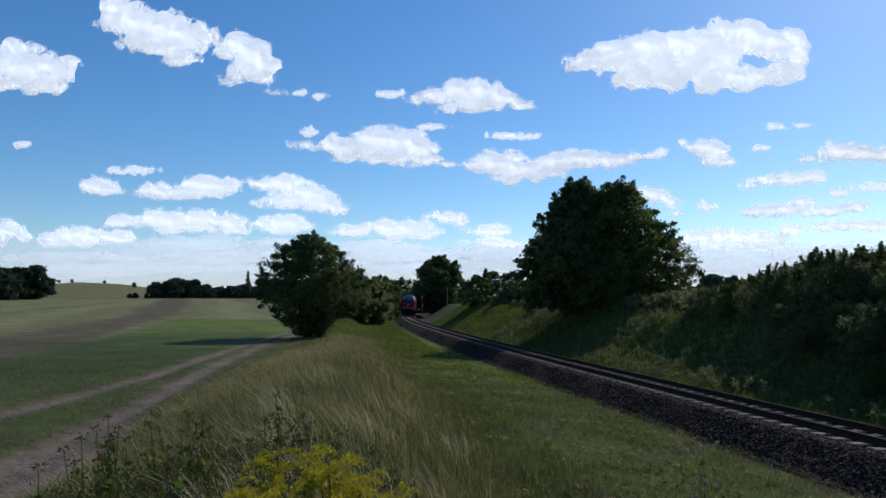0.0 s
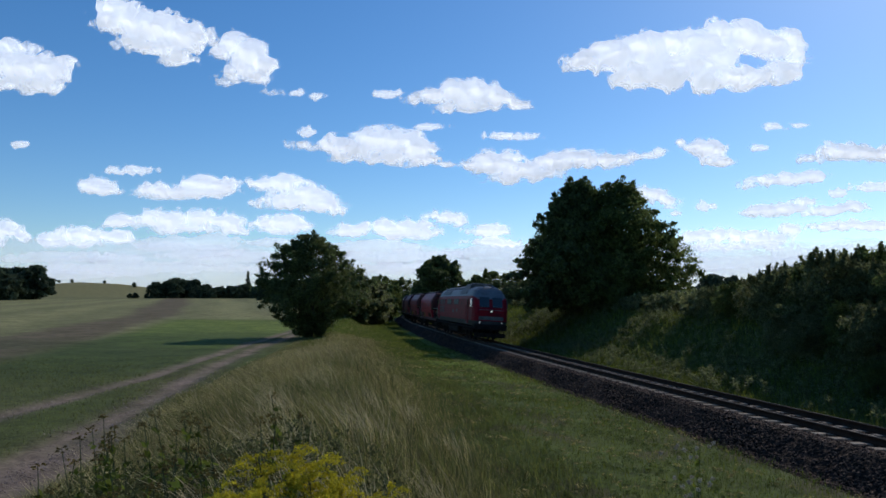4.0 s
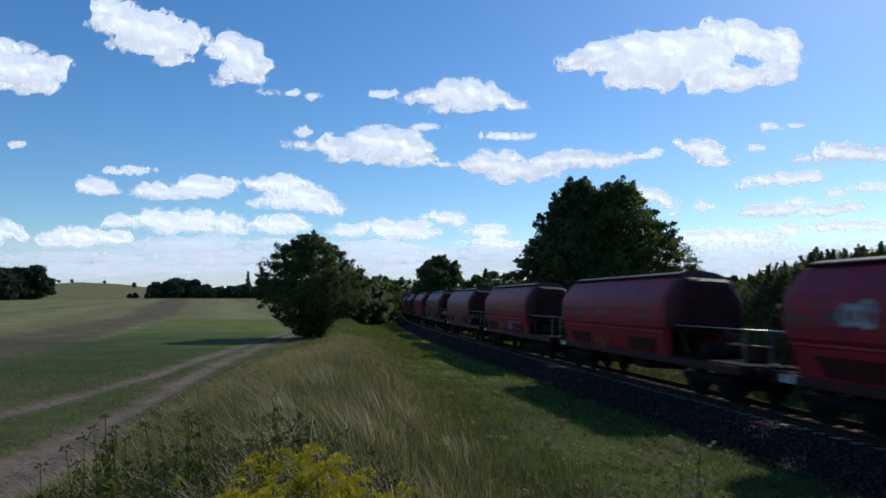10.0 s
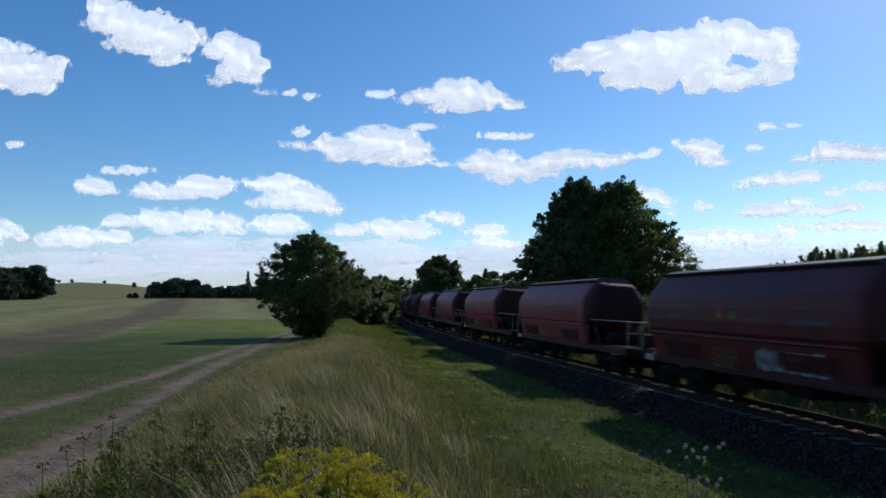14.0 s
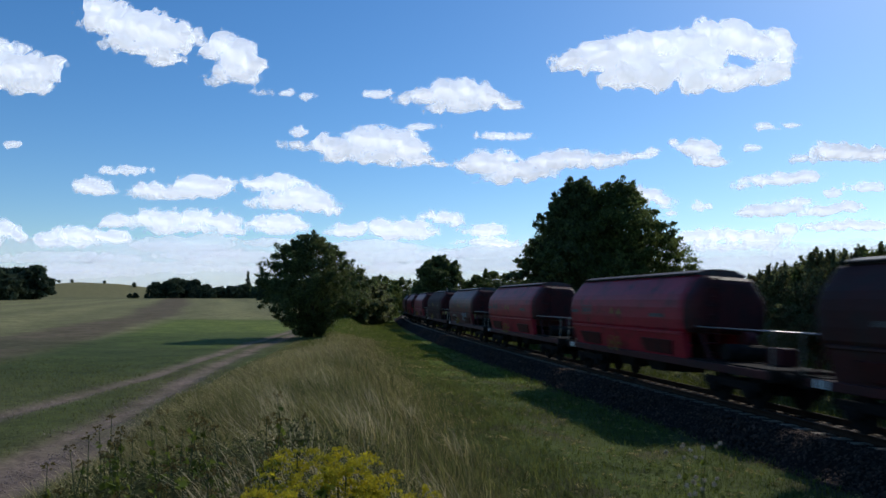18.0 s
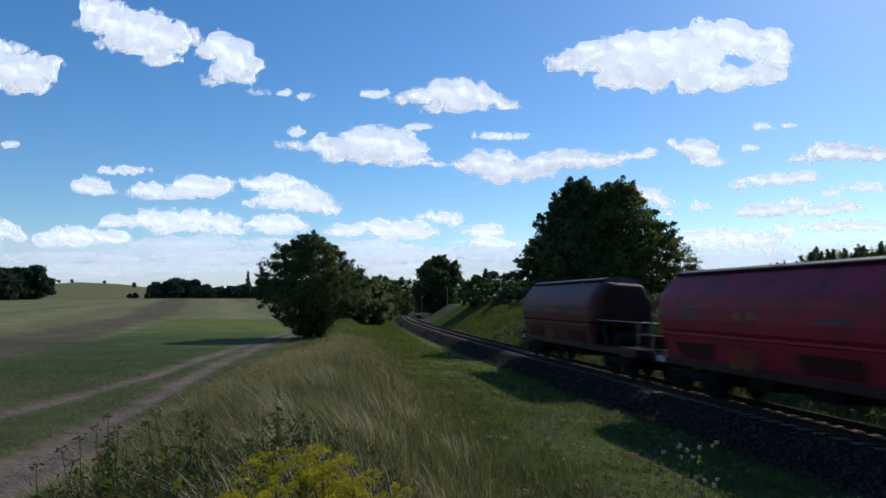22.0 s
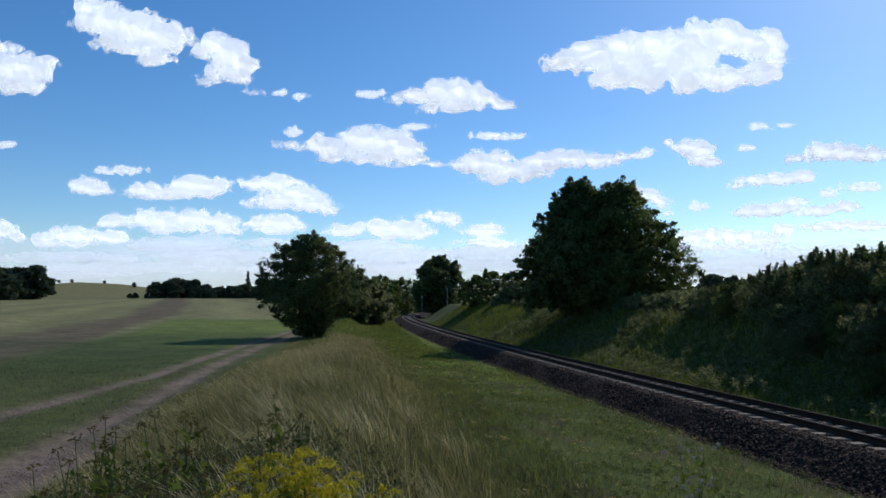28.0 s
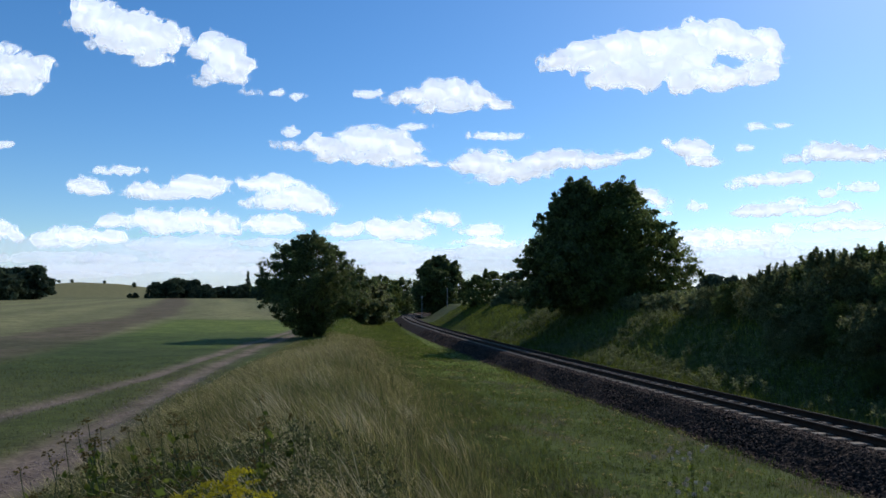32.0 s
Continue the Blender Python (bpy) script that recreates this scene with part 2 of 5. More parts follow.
def path_x(y):
    return -7.5 - 0.088 * y


def rut_far(y):
    """The rut on the field's side."""
    return np.interp(y, [-40, 12, 28, 36, 45, 90], [-11.0, -11.3, -11.5, -12.15, -13.0, -16.2])


def rut_near(y):
    """The rut at the bank's foot."""
    return np.interp(y, [-40, 5, 15, 20, 30, 45, 90], [-7.4, -7.7, -8.0, -8.5, -10.0, -11.65, -14.8])


def bank_foot(y):
    return np.maximum(2.7 - 0.128 * y, -1.0 - 0.088 * y)


def ground_z(x, y, parts=False):
    x, y = np.asarray(x, float), np.asarray(y, float)
    d, a = track_offset(x, y)
    # right-hand side: a cutting slope, then open ground
    steep = 0.3 * ease(d, 3.3, 9.4) + 0.7 * np.clip((d - 3.5) / 5.7, 0, 1)
    bench = 0.2 * np.clip((d - 3.4) / 2.6, 0, 1) + 0.8 * ease(d, 5.2, 9.8)
    near_cut = 1 - ease(a, 40, 60)
    right = -0.78 + 3.1 * (bench * near_cut + steep * (1 - near_cut)) + 0.010 * np.clip(d - 8.6, 0, 250)
    right = right + np.where(d > 3.4, 0.10 * wave(x, y, 1.1, 2.0) * ease(d, 3.4, 5), 0)
    # left-hand side: verge, grassy bank, farm track, rising field
    fx = bank_foot(y)
    top = np.maximum(0.35, 1.55 - 0.029 * np.clip(y, 0, 60))
    fade = 1 - ease(y, 44, 74)
    lo = path_x(y) + 1.3 + 0.9 * (1 - ease(y, 12, 22))
    up = np.clip((x - lo) / (fx - 3.0 - lo), 0, 1)
    bank = (0.55 * up + 0.45 * up * up * (3 - 2 * up)) * (1 - ease(x, fx - 3.6, fx + 0.8))
    field = 0.2 + 0.0130 * np.clip(y - 70, 0, 330) + 0.002 * np.clip(-x - 20, 0, 300)
    verge = -0.72 + 0.25 * ease(-d, 3.5, 9)
    blend = ease(x, path_x(y) + 3.0, fx - 1.0)
    low = field * (1 - blend) + verge * blend
    left = low + bank * fade * (top - low)
    left = left + 0.05 * wave(x, y, 0.9, 1.0) * ease(-d, 4, 7)
    z = np.where(d > 0, right, left)
    # far relief
    z = z + 21 * np.exp(-(((x + 440) / 120) ** 2 + ((y - 900) / 170) ** 2))
    z = z + 3.0 * ease(y, 300, 800) * ease(x, 40, 300)
    rut = np.exp(-(((x - rut_far(y)) / 0.36) ** 2)) + np.exp(-(((x - rut_near(y)) / 0.40) ** 2))
    rut = np.maximum(rut, ease(x, rut_near(y) - 0.5, rut_near(y)) * (1 - ease(x, rut_near(y) + 1.1, rut_near(y) + 1.9)) * (1 - ease(y, 12, 22)))
    near = (y > -40) & (y < 90)
    z = z - 0.07 * rut * near
    return (z, d, a, rut * near, bank * fade) if parts else z


def gz(x, y):
    return float(ground_z(np.array([x]), np.array([y]))[0])


# ---- mesh helpers ----
def mesh_np(name, verts, faces, material, smooth=False):
    me = bpy.data.meshes.new(name)
    v, f = np.asarray(verts, np.float32), np.asarray(faces, np.int32)
    me.vertices.add(len(v))
    me.vertices.foreach_set("co", v.ravel())
    k = f.shape[1]
    me.loops.add(f.size)
    me.loops.foreach_set("vertex_index", f.ravel())
    me.polygons.add(len(f))
    me.polygons.foreach_set("loop_start", np.arange(0, f.size, k, dtype=np.int32))
    if smooth:
        me.polygons.foreach_set("use_smooth", np.ones(len(f), bool))
    me.update(calc_edges=True)
    me.materials.append(material)
    return me


def part(name, bm, material, parent, label="", smooth=False):
    me = bpy.data.meshes.new(name)
    bmesh.ops.recalc_face_normals(bm, faces=bm.faces)
    if smooth:
        for f in bm.faces:
            f.smooth = True
    bm.to_mesh(me)
    bm.free()
    me.materials.append(material)
    ob = new(name, me)
    ob.parent = parent
    return tagged(ob, label) if label else ob


def thing(name, m, label, category, group="", kind=""):
    ob = new(name)
    ob.matrix_world = m
    ob.empty_display_size = 0.2
    return tagged(ob, label, category, group, kind)


def bx(bm, x0, x1, y0, y1, z0, z1, bevel=0.0):
    r = bmesh.ops.create_cube(bm, size=1.0)
    for v in r["verts"]:
        v.co = Vector((x0 if v.co.x < 0 else x1, y0 if v.co.y < 0 else y1, z0 if v.co.z < 0 else z1))
    if bevel:
        es = list({e for v in r["verts"] for e in v.link_edges})
        bmesh.ops.bevel(bm, geom=es, offset=bevel, segments=1, affect="EDGES", profile=0.5)
    return bm


def rod(bm, p, q, r, r2=None, n=8):
    p, q = Vector(p), Vector(q)
    a = (q - p).to_track_quat("Z", "Y").to_matrix()
    r2 = r if r2 is None else r2
    rings = []
    for c, rr in ((p, r), (q, r2)):
        rings.append([bm.verts.new(c + a @ Vector((math.cos(k * math.tau / n) * rr, math.sin(k * math.tau / n) * rr, 0))) for k in range(n)])
    for k in range(n):
        bm.faces.new((rings[0][k], rings[0][(k + 1) % n], rings[1][(k + 1) % n], rings[1][k]))
    bm.faces.new(rings[0][::-1])
    bm.faces.new(rings[1])
    return bm


def loft(bm, rings, caps=True, closed=True):
    vs = [[bm.verts.new(p) for p in r] for r in rings]
    n = len(vs[0])
    for a, b in zip(vs, vs[1:]):
        for k in range(n if closed else n - 1):
            bm.faces.new((a[k], a[(k + 1) % n], b[(k + 1) % n], b[k]))
    if caps:
        bm.faces.new(vs[0][::-1])
        bm.faces.new(vs[-1])
    return bm


def quad(bm, *pts):
    return bm.faces.new([bm.verts.new(p) for p in pts])


def one(fn, *a, **k):
    b = bmesh.new()
    fn(b, *a, **k)
    return b

# ---- ground ----
def spread(lo, hi, step, far_lo, far_hi, grow=1.13):
    mid = list(np.arange(lo, hi + 1e-6, step))
    a, d = mid[0], step
    left = []
    while a > far_lo:
        d *= grow
        a -= d
        left.append(max(a, far_lo))
    b, d = mid[-1], step
    right = []
    while b < far_hi:
        d *= grow
        b += d
        right.append(min(b, far_hi))
    return np.array(left[::-1] + mid + right)


def smooth_noise(x, y, f, seed):
    return 0.5 + 0.5 * wave(x, y, f, seed)


def ground():
    xs = np.unique(np.concatenate([spread(-22, 24, 0.33, -4600, 4600), np.arange(-260, -22, 2.5), np.arange(24, 60, 1.2)]))
    ys = np.unique(np.concatenate([spread(-4, 64, 0.33, -4600, 4600, 1.1), np.arange(64, 260, 1.0), np.arange(260, 460, 4)]))
    X, Y = np.meshgrid(xs, ys)
    Z, D, A, RUT, BANK = ground_z(X, Y, True)
    nx, ny = len(xs), len(ys)
    idx = np.arange(nx * ny).reshape(ny, nx)
    f = np.stack([idx[:-1, :-1], idx[:-1, 1:], idx[1:, 1:], idx[1:, :-1]], -1).reshape(-1, 4)
    me = mesh_np("ground", np.stack([X, Y, Z], -1).reshape(-1, 3), f, M_GROUND, True)
    green, lush, straw = np.array([0.115, 0.125, 0.036]), np.array([0.125, 0.19, 0.036]), np.array([0.30, 0.25, 0.14])
    earth, stubble, plough, soil = np.array([0.34, 0.25, 0.21]), np.array([0.28, 0.265, 0.125]), np.array([0.21, 0.155, 0.105]), np.array([0.10, 0.085, 0.06])
    col = np.zeros((*X.shape, 3)) + green

    def lay(c, w):
        nonlocal col
        col = col * (1 - w[..., None]) + c * w[..., None]

    n1, n2 = smooth_noise(X, Y, 0.35, 1.0), smooth_noise(X, Y, 1.7, 4.0)
    lay(lush, 0.5 * n1)
    # field strips: green near the track, a ploughed band, pale stubble beyond
    fieldy = (D < -2) & (X < path_x(Y) - 1.5)
    wob = 2.0 * wave(X, Y, 0.11, 5.0)
    beyond = np.maximum(ease(Y + wob, 92, 104), ease(-(X + wob * 0.4) - 13.7 - 0.23 * Y, -1.5, 1.5) * ease(Y, 30, 36))
    rows = 0.5 + 0.5 * np.sin((X + 0.315 * Y) * 0.42 + 1.2 * wave(X, Y, 0.05))
    lay(stubble * 1.1, beyond * fieldy)
    lay(stubble * 1.75, beyond * fieldy * 0.7 * rows * (0.6 + 0.4 * n2))
    half = 3.9 + 0.008 * Y + 0.8 * wave(X, Y, 0.06, 3.0)
    off = X - np.interp(Y, [20, 46, 66, 112, 250, 400], [-21, -28, -33.6, -45.5, -93, -148]) + 1.2 * wave(X, Y, 0.07, 2.0)
    lay(plough, 0.9 * (1 - ease(np.abs(off), half * 0.75, half * 1.1)) * beyond * fieldy)
    lay(stubble * 1.15, 0.8 * np.exp(-(((off - half - 1.2) / 1.3) ** 2)) * beyond * fieldy)
    lay(green, 0.45 * ease(Y, 300, 380) * (X < -140) * fieldy)
    lay(lush, 0.75 * (1 - beyond) * ease(Y, 26, 36) * fieldy)
    lay(np.array([0.29, 0.36, 0.07]), 0.8 * (1 - beyond) * ease(Y + wob * 2, 56, 76) * (0.5 + 0.5 * n1) * fieldy)
    lay(np.array([0.075, 0.10, 0.03]), 0.55 * ease(smooth_noise(X, Y, 0.21, 6.0), 0.45, 0.75) * (1 - ease(Y, 48, 62)) * fieldy)
    lay(np.array([0.20, 0.18, 0.09]), 0.35 * (1 - ease(Y, 22, 30)) * n1 * fieldy)
    lay(np.array([0.33, 0.30, 0.14]), ease(Y, 560, 700) * (X < 60))
    lay(np.array([0.115, 0.155, 0.031]), 0.8 * ((D > -9) & (D < -2.5) & (X > bank_foot(Y) - 1)))
    lay(np.array([0.27, 0.36, 0.055]), 0.9 * ease(Y, 26, 44) * ((D > -13) & (D < -2.5) & (X > bank_foot(Y) - 1)))
    lay(np.array([0.24, 0.31, 0.055]), 0.85 * ease(Y, 56, 70) * (1 - ease(Y, 170, 210)) * ((D > -17) & (D < -2.5) & (X > path_x(Y) + 1.5)))
    # the bank's dry grass, the track's bare ruts, the formation under the ballast
    lay(straw, 0.55 * ease(BANK, 0.15, 0.6) * (0.5 + 0.5 * n1) * (Y < 110))
    lay(earth, np.clip(RUT * 1.15 * (0.75 + 0.4 * n2), 0, 1))
    near_rut = np.exp(-(((X - rut_near(Y)) / 0.9) ** 2)) * (Y < 85) * (Y > -40)
    lay(np.array([0.22, 0.18, 0.12]), 0.3 * near_rut * (1 - np.clip(RUT, 0, 1)))
    lay(np.array([0.13, 0.10, 0.06]), 0.75 * ease(smooth_noise(X, Y, 0.9, 9.0) * smooth_noise(X, Y, 2.6, 7.0), 0.30, 0.50) * ((D < -2.8) & (X > bank_foot(Y))))
    lay(soil, (1 - ease(np.abs(D), 2.6, 3.3)) * 0.9)
    lay(np.array([0.17, 0.19, 0.06]), 0.5 * ease(D, 3.2, 5) * (0.4 + 0.6 * n1))
    col = col * np.array([0.72, 0.69, 0.64])
    ca = me.color_attributes.new("tone", "FLOAT_COLOR", "POINT")
    ca.data.foreach_set("color", np.concatenate([col.reshape(-1, 3), np.ones((col.size // 3, 1))], 1).astype(np.float32).ravel())
    return tagged(new("ground", me), "rolling farmland of turf, stubble and a rutted earth track", "ground", kind="structure")


ground()


# ---- railway ----
def sweep(name, profile, s0, s1, step, material, closed=True, wob=0.0):
    ss = np.arange(s0, s1 + 1e-6, step)
    n = len(profile)
    V = []
    for k, (o, z) in enumerate(profile):
        ow = o + (wob * np.sin(ss * 1.3 + k) * np.sin(ss * 0.37 + 2 * k) if wob else 0)
        x, y, t = np.interp(ss, S, CX), np.interp(ss, S, CY), np.interp(ss, S, TH)
        oo, zz = ow * math.cos(CANT) + z * math.sin(CANT), z * math.cos(CANT) - ow * math.sin(CANT)
        V.append(np.stack([x + oo * np.cos(t), y - oo * np.sin(t), zz + 0 * x], -1))
    V = np.stack(V, 1)
    idx = np.arange(len(ss) * n).reshape(len(ss), n)
    if closed:
        nxt = np.roll(idx, -1, 1)
        f = np.stack([idx[:-1], nxt[:-1], nxt[1:], idx[1:]], -1).reshape(-1, 4)
    else:
        f = np.stack([idx[:-1, :-1], idx[:-1, 1:], idx[1:, 1:], idx[1:, :-1]], -1).reshape(-1, 4)
    return mesh_np(name, V.reshape(-1, 3), f, material)


def pebbles(c, lo, hi, material, name, label, rng):
    n = len(c)
    base = np.array([[1, 0, 0], [-1, 0, 0], [0, 1, 0], [0, -1, 0], [0, 0, 1], [0, 0, -1]], float)
    fo = np.array([[0, 2, 4], [2, 1, 4], [1, 3, 4], [3, 0, 4], [2, 0, 5], [1, 2, 5], [3, 1, 5], [0, 3, 5]])
    q, _ = np.linalg.qr(rng.normal(size=(n, 3, 3)))
    v = np.einsum("nij,kj->nki", q, base) * rng.uniform(lo, hi, (n, 1, 1)) * rng.uniform(0.6, 1.3, (n, 6, 1)) + c[:, None]
    f = (fo[None] + 6 * np.arange(n)[:, None, None]).reshape(-1, 3)
    return tagged(new(name, mesh_np(name, v.reshape(-1, 3), f, material)), label, "gravel", kind="stuff")


def railway():
    line = thing("railway_track", pose(0, 0, 0), "single railway line on concrete sleepers in stone ballast", "railway track", kind="structure")
    foot = [(-0.075, -0.172), (0.075, -0.172), (0.075, -0.158), (0.012, -0.14), (0.012, -0.05), (0.036, -0.035), (0.036, -0.006), (-0.036, -0.006), (-0.036, -0.035), (-0.012, -0.05), (-0.012, -0.14), (-0.075, -0.158)]
    head = [(-0.034, -0.006), (0.034, -0.006), (0.030, 0.0), (-0.030, 0.0)]
    for side in (-0.7535, 0.7535):
        me = sweep("rail", [(side + o, z) for o, z in foot], -120, 330, 1.0, M_RAIL)
        rail = new("rail", me)
        rail.parent = line
        tagged(rail, "rusty steel rail")
        h = new("rail_head", sweep("rail_head", [(side + o, z) for o, z in head], -120, 330, 1.0, M_RAILHEAD))
        h.parent = rail
        tagged(h, "worn bright running surface")
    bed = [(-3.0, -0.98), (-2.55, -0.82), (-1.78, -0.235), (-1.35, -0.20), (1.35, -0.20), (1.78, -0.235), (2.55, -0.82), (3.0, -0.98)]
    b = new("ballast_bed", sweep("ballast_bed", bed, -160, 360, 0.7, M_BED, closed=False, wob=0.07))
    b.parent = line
    # gravel in the farm track's ruts
    rng = np.random.default_rng(6)
    n = 9000
    y = 5 + 24 * rng.random(n) ** 1.4
    x = np.where(rng.random(n) < 0.3, rut_far(y), rut_near(y) + 0.6 * (y < 16)) + rng.normal(0, 0.32, n)
    pebbles(np.stack([x, y, ground_z(x, y)], -1), 0.006, 0.022, M_EARTHSTONE, "track_gravel", "fine pinkish gravel in the farm track", rng)
    # loose stones on the shoulder that the camera looks on
    rng = np.random.default_rng(5)
    n = 45000
    s = -8 + 80 * rng.random(n) ** 1.5
    u = rng.random(n)
    o = -1.3 - 1.55 * u
    zz = np.interp(-o, [1.3, 1.78, 2.55, 3.0], [-0.20, -0.235, -0.82, -0.95])
    far = rng.random(n) < 0.22
    o = np.where(far, rng.uniform(-1.3, 1.9, n), o)
    zz = np.where(far, -0.21, zz)
    x, y, t = np.interp(s, S, CX), np.interp(s, S, CY), np.interp(s, S, TH)
    oo, z = o * math.cos(CANT) + zz * math.sin(CANT), zz * math.cos(CANT) - o * math.sin(CANT)
    c = np.stack([x + oo * np.cos(t), y - oo * np.sin(t), z], -1)
    base = np.array([[1, 0, 0], [-1, 0, 0], [0, 1, 0], [0, -1, 0], [0, 0, 1], [0, 0, -1]], float)
    fo = np.array([[0, 2, 4], [2, 1, 4], [1, 3, 4], [3, 0, 4], [2, 0, 5], [1, 2, 5], [3, 1, 5], [0, 3, 5]])
    size = rng.uniform(0.026, 0.066, (n, 1, 1))
    q = rng.normal(size=(n, 3, 3))
    q, _ = np.linalg.qr(q)
    v = np.einsum("nij,kj->nki", q, base) * size * rng.uniform(0.6, 1.3, (n, 6, 1)) + c[:, None]
    f = (fo[None] + 6 * np.arange(n)[:, None, None]).reshape(-1, 3)
    st = new("ballast_stones", mesh_np("ballast_stones", v.reshape(-1, 3), f, M_BALLAST))
    st.parent = line
    tagged(st, "loose grey-brown crushed stones", kind="stuff")
    # sleepers
    bm = bmesh.new()
    for k, (xa, xb) in enumerate(((-1.3, -0.45), (-0.45, 0.45), (0.45, 1.3))):
        top = -0.172 if k != 1 else -0.195
        bx(bm, xa, xb, -0.13, 0.13, -0.38, top, 0.012)
    sm = bpy.data.meshes.new("sleeper")
    bm.to_mesh(sm)
    bm.free()
    sm.materials.append(M_SLEEPER)
    k = 0
    for i in range(300):
        s0 = -10 + 4.44 % 0.6322 + i * 0.6322
        xx, yy, z0 = rail_point(s0)
        ob = new("sleeper", sm)
        ob.parent = line
        th = float(np.interp(s0, S, TH))
        ob.matrix_basis = Matrix.Translation((xx, yy, z0)) @ Matrix.Rotation(-th, 4, "Z") @ Matrix.Rotation(CANT, 4, "Y")
    # those further off stay in one piece
    rest = bmesh.new()
    for s0 in list(np.arange(-120, -10, 0.6322)) + list(np.arange(180.1, 320, 0.6322)):
        xx, yy, z0 = rail_point(s0)
        th = float(np.interp(s0, S, TH))
        mm = Matrix.Translation((xx, yy, z0)) @ Matrix.Rotation(-th, 4, "Z") @ Matrix.Rotation(CANT, 4, "Y")
        vs = [rest.verts.new(mm @ Vector(p)) for p in ((-1.3, -0.13, -0.172), (1.3, -0.13, -0.172), (1.3, 0.13, -0.172), (-1.3, 0.13, -0.172), (-1.3, -0.13, -0.3), (1.3, -0.13, -0.3), (1.3, 0.13, -0.3), (-1.3, 0.13, -0.3))]
        for q4 in ((0, 1, 2, 3), (4, 7, 6, 5), (0, 4, 5, 1), (1, 5, 6, 2), (2, 6, 7, 3), (3, 7, 4, 0)):
            rest.faces.new([vs[j] for j in q4])
    part("far_sleepers", rest, M_SLEEPER, line)["kind"] = "stuff"
    return line


railway()


# ---- train ----
def wheel_mesh(r):
    bm = bmesh.new()
    for x0, x1, rr in ((0.68, 0.71, r + 0.028), (0.71, 0.80, r), (0.80, 0.815, r * 0.82), (0.80, 0.84, r * 0.3)):
        rod(bm, (x0, 0, 0), (x1, 0, 0), rr, n=20)
    return bm


def wheelset(parent, y, r):
    axle = part("wheelset", one(rod, (-0.7, y, r), (0.7, y, r), 0.08), M_UNDER, parent)
    for sgn in (-1, 1):
        bm = wheel_mesh(r)
        for v in bm.verts:
            v.co = Vector((sgn * v.co.x, v.co.y + y, v.co.z + r))
        part("wheel", bm, M_UNDER, axle)
    return axle


def bogie(parent, y, axles, r):
    bm = bmesh.new()
    half = max(axles) + 0.55
    for sgn in (-1, 1):
        x = sgn * 1.0
        bx(bm, min(x, x + sgn * 0.1), max(x, x + sgn * 0.1), y - half, y + half, r + 0.05, r + 0.3, 0.03)
        for a in axles:
            bx(bm, min(x, x + sgn * 0.2), max(x, x + sgn * 0.2), y + a - 0.16, y + a + 0.16, r - 0.16, r + 0.16, 0.04)
            for dy in (-0.24, 0.24):
                rod(bm, (x + sgn * 0.07, y + a + dy, r - 0.05), (x + sgn * 0.07, y + a + dy, r + 0.2), 0.07)
    bx(bm, -1.0, 1.0, y - 0.25, y + 0.25, r, r + 0.34, 0.03)
    b = part("bogie", bm, M_UNDER, parent)
    for a in axles:
        wheelset(parent, y + a, r)
    return b


def hoop(bm, c, r, thick, n=18):
    """A ring in the y-z plane."""
    rings = []
    for k in range(n):
        a = k * math.tau / n
        m = Vector((c[0], c[1] + r * math.cos(a), c[2] + r * math.sin(a)))
        o = Vector((0, math.cos(a), math.sin(a))) * thick
        rings.append([bm.verts.new(m + o), bm.verts.new(m + Vector((thick, 0, 0))), bm.verts.new(m - o), bm.verts.new(m - Vector((thick, 0, 0)))])
    for k in range(n):
        a, b = rings[k], rings[(k + 1) % n]
        for j in range(4):
            bm.faces.new((a[j], a[(j + 1) % 4], b[(j + 1) % 4], b[j]))
    return bm


def buffers(parent, y_face, y_end, mat_plate):
    sgn = 1 if y_end > y_face else -1
    for x in (-0.875, 0.875):
        bm = bmesh.new()
        rod(bm, (x, y_face, 1.06), (x, y_end - sgn * 0.06, 1.06), 0.11, 0.09, 12)
        rod(bm, (x, y_end - sgn * 0.06, 1.06), (x, y_end, 1.06), 0.24, 0.22, 16)
        part("buffer", bm, mat_plate, parent)
    bm = bmesh.new()
    bx(bm, -0.05, 0.05, min(y_face, y_face + sgn * 0.35), max(y_face, y_face + sgn * 0.35), 0.98, 1.1, 0.01)
    rod(bm, (0, y_face + sgn * 0.3, 1.0), (0, y_face + sgn * 0.32, 0.62), 0.035)
    rod(bm, (0.25, y_face, 0.95), (0.28, y_face + sgn * 0.25, 0.5), 0.025)
    part("coupling", bm, M_UNDER, parent)


WAGON_L = 16.95
Y_REAR, Y_FRONT = -7.3, 3.5


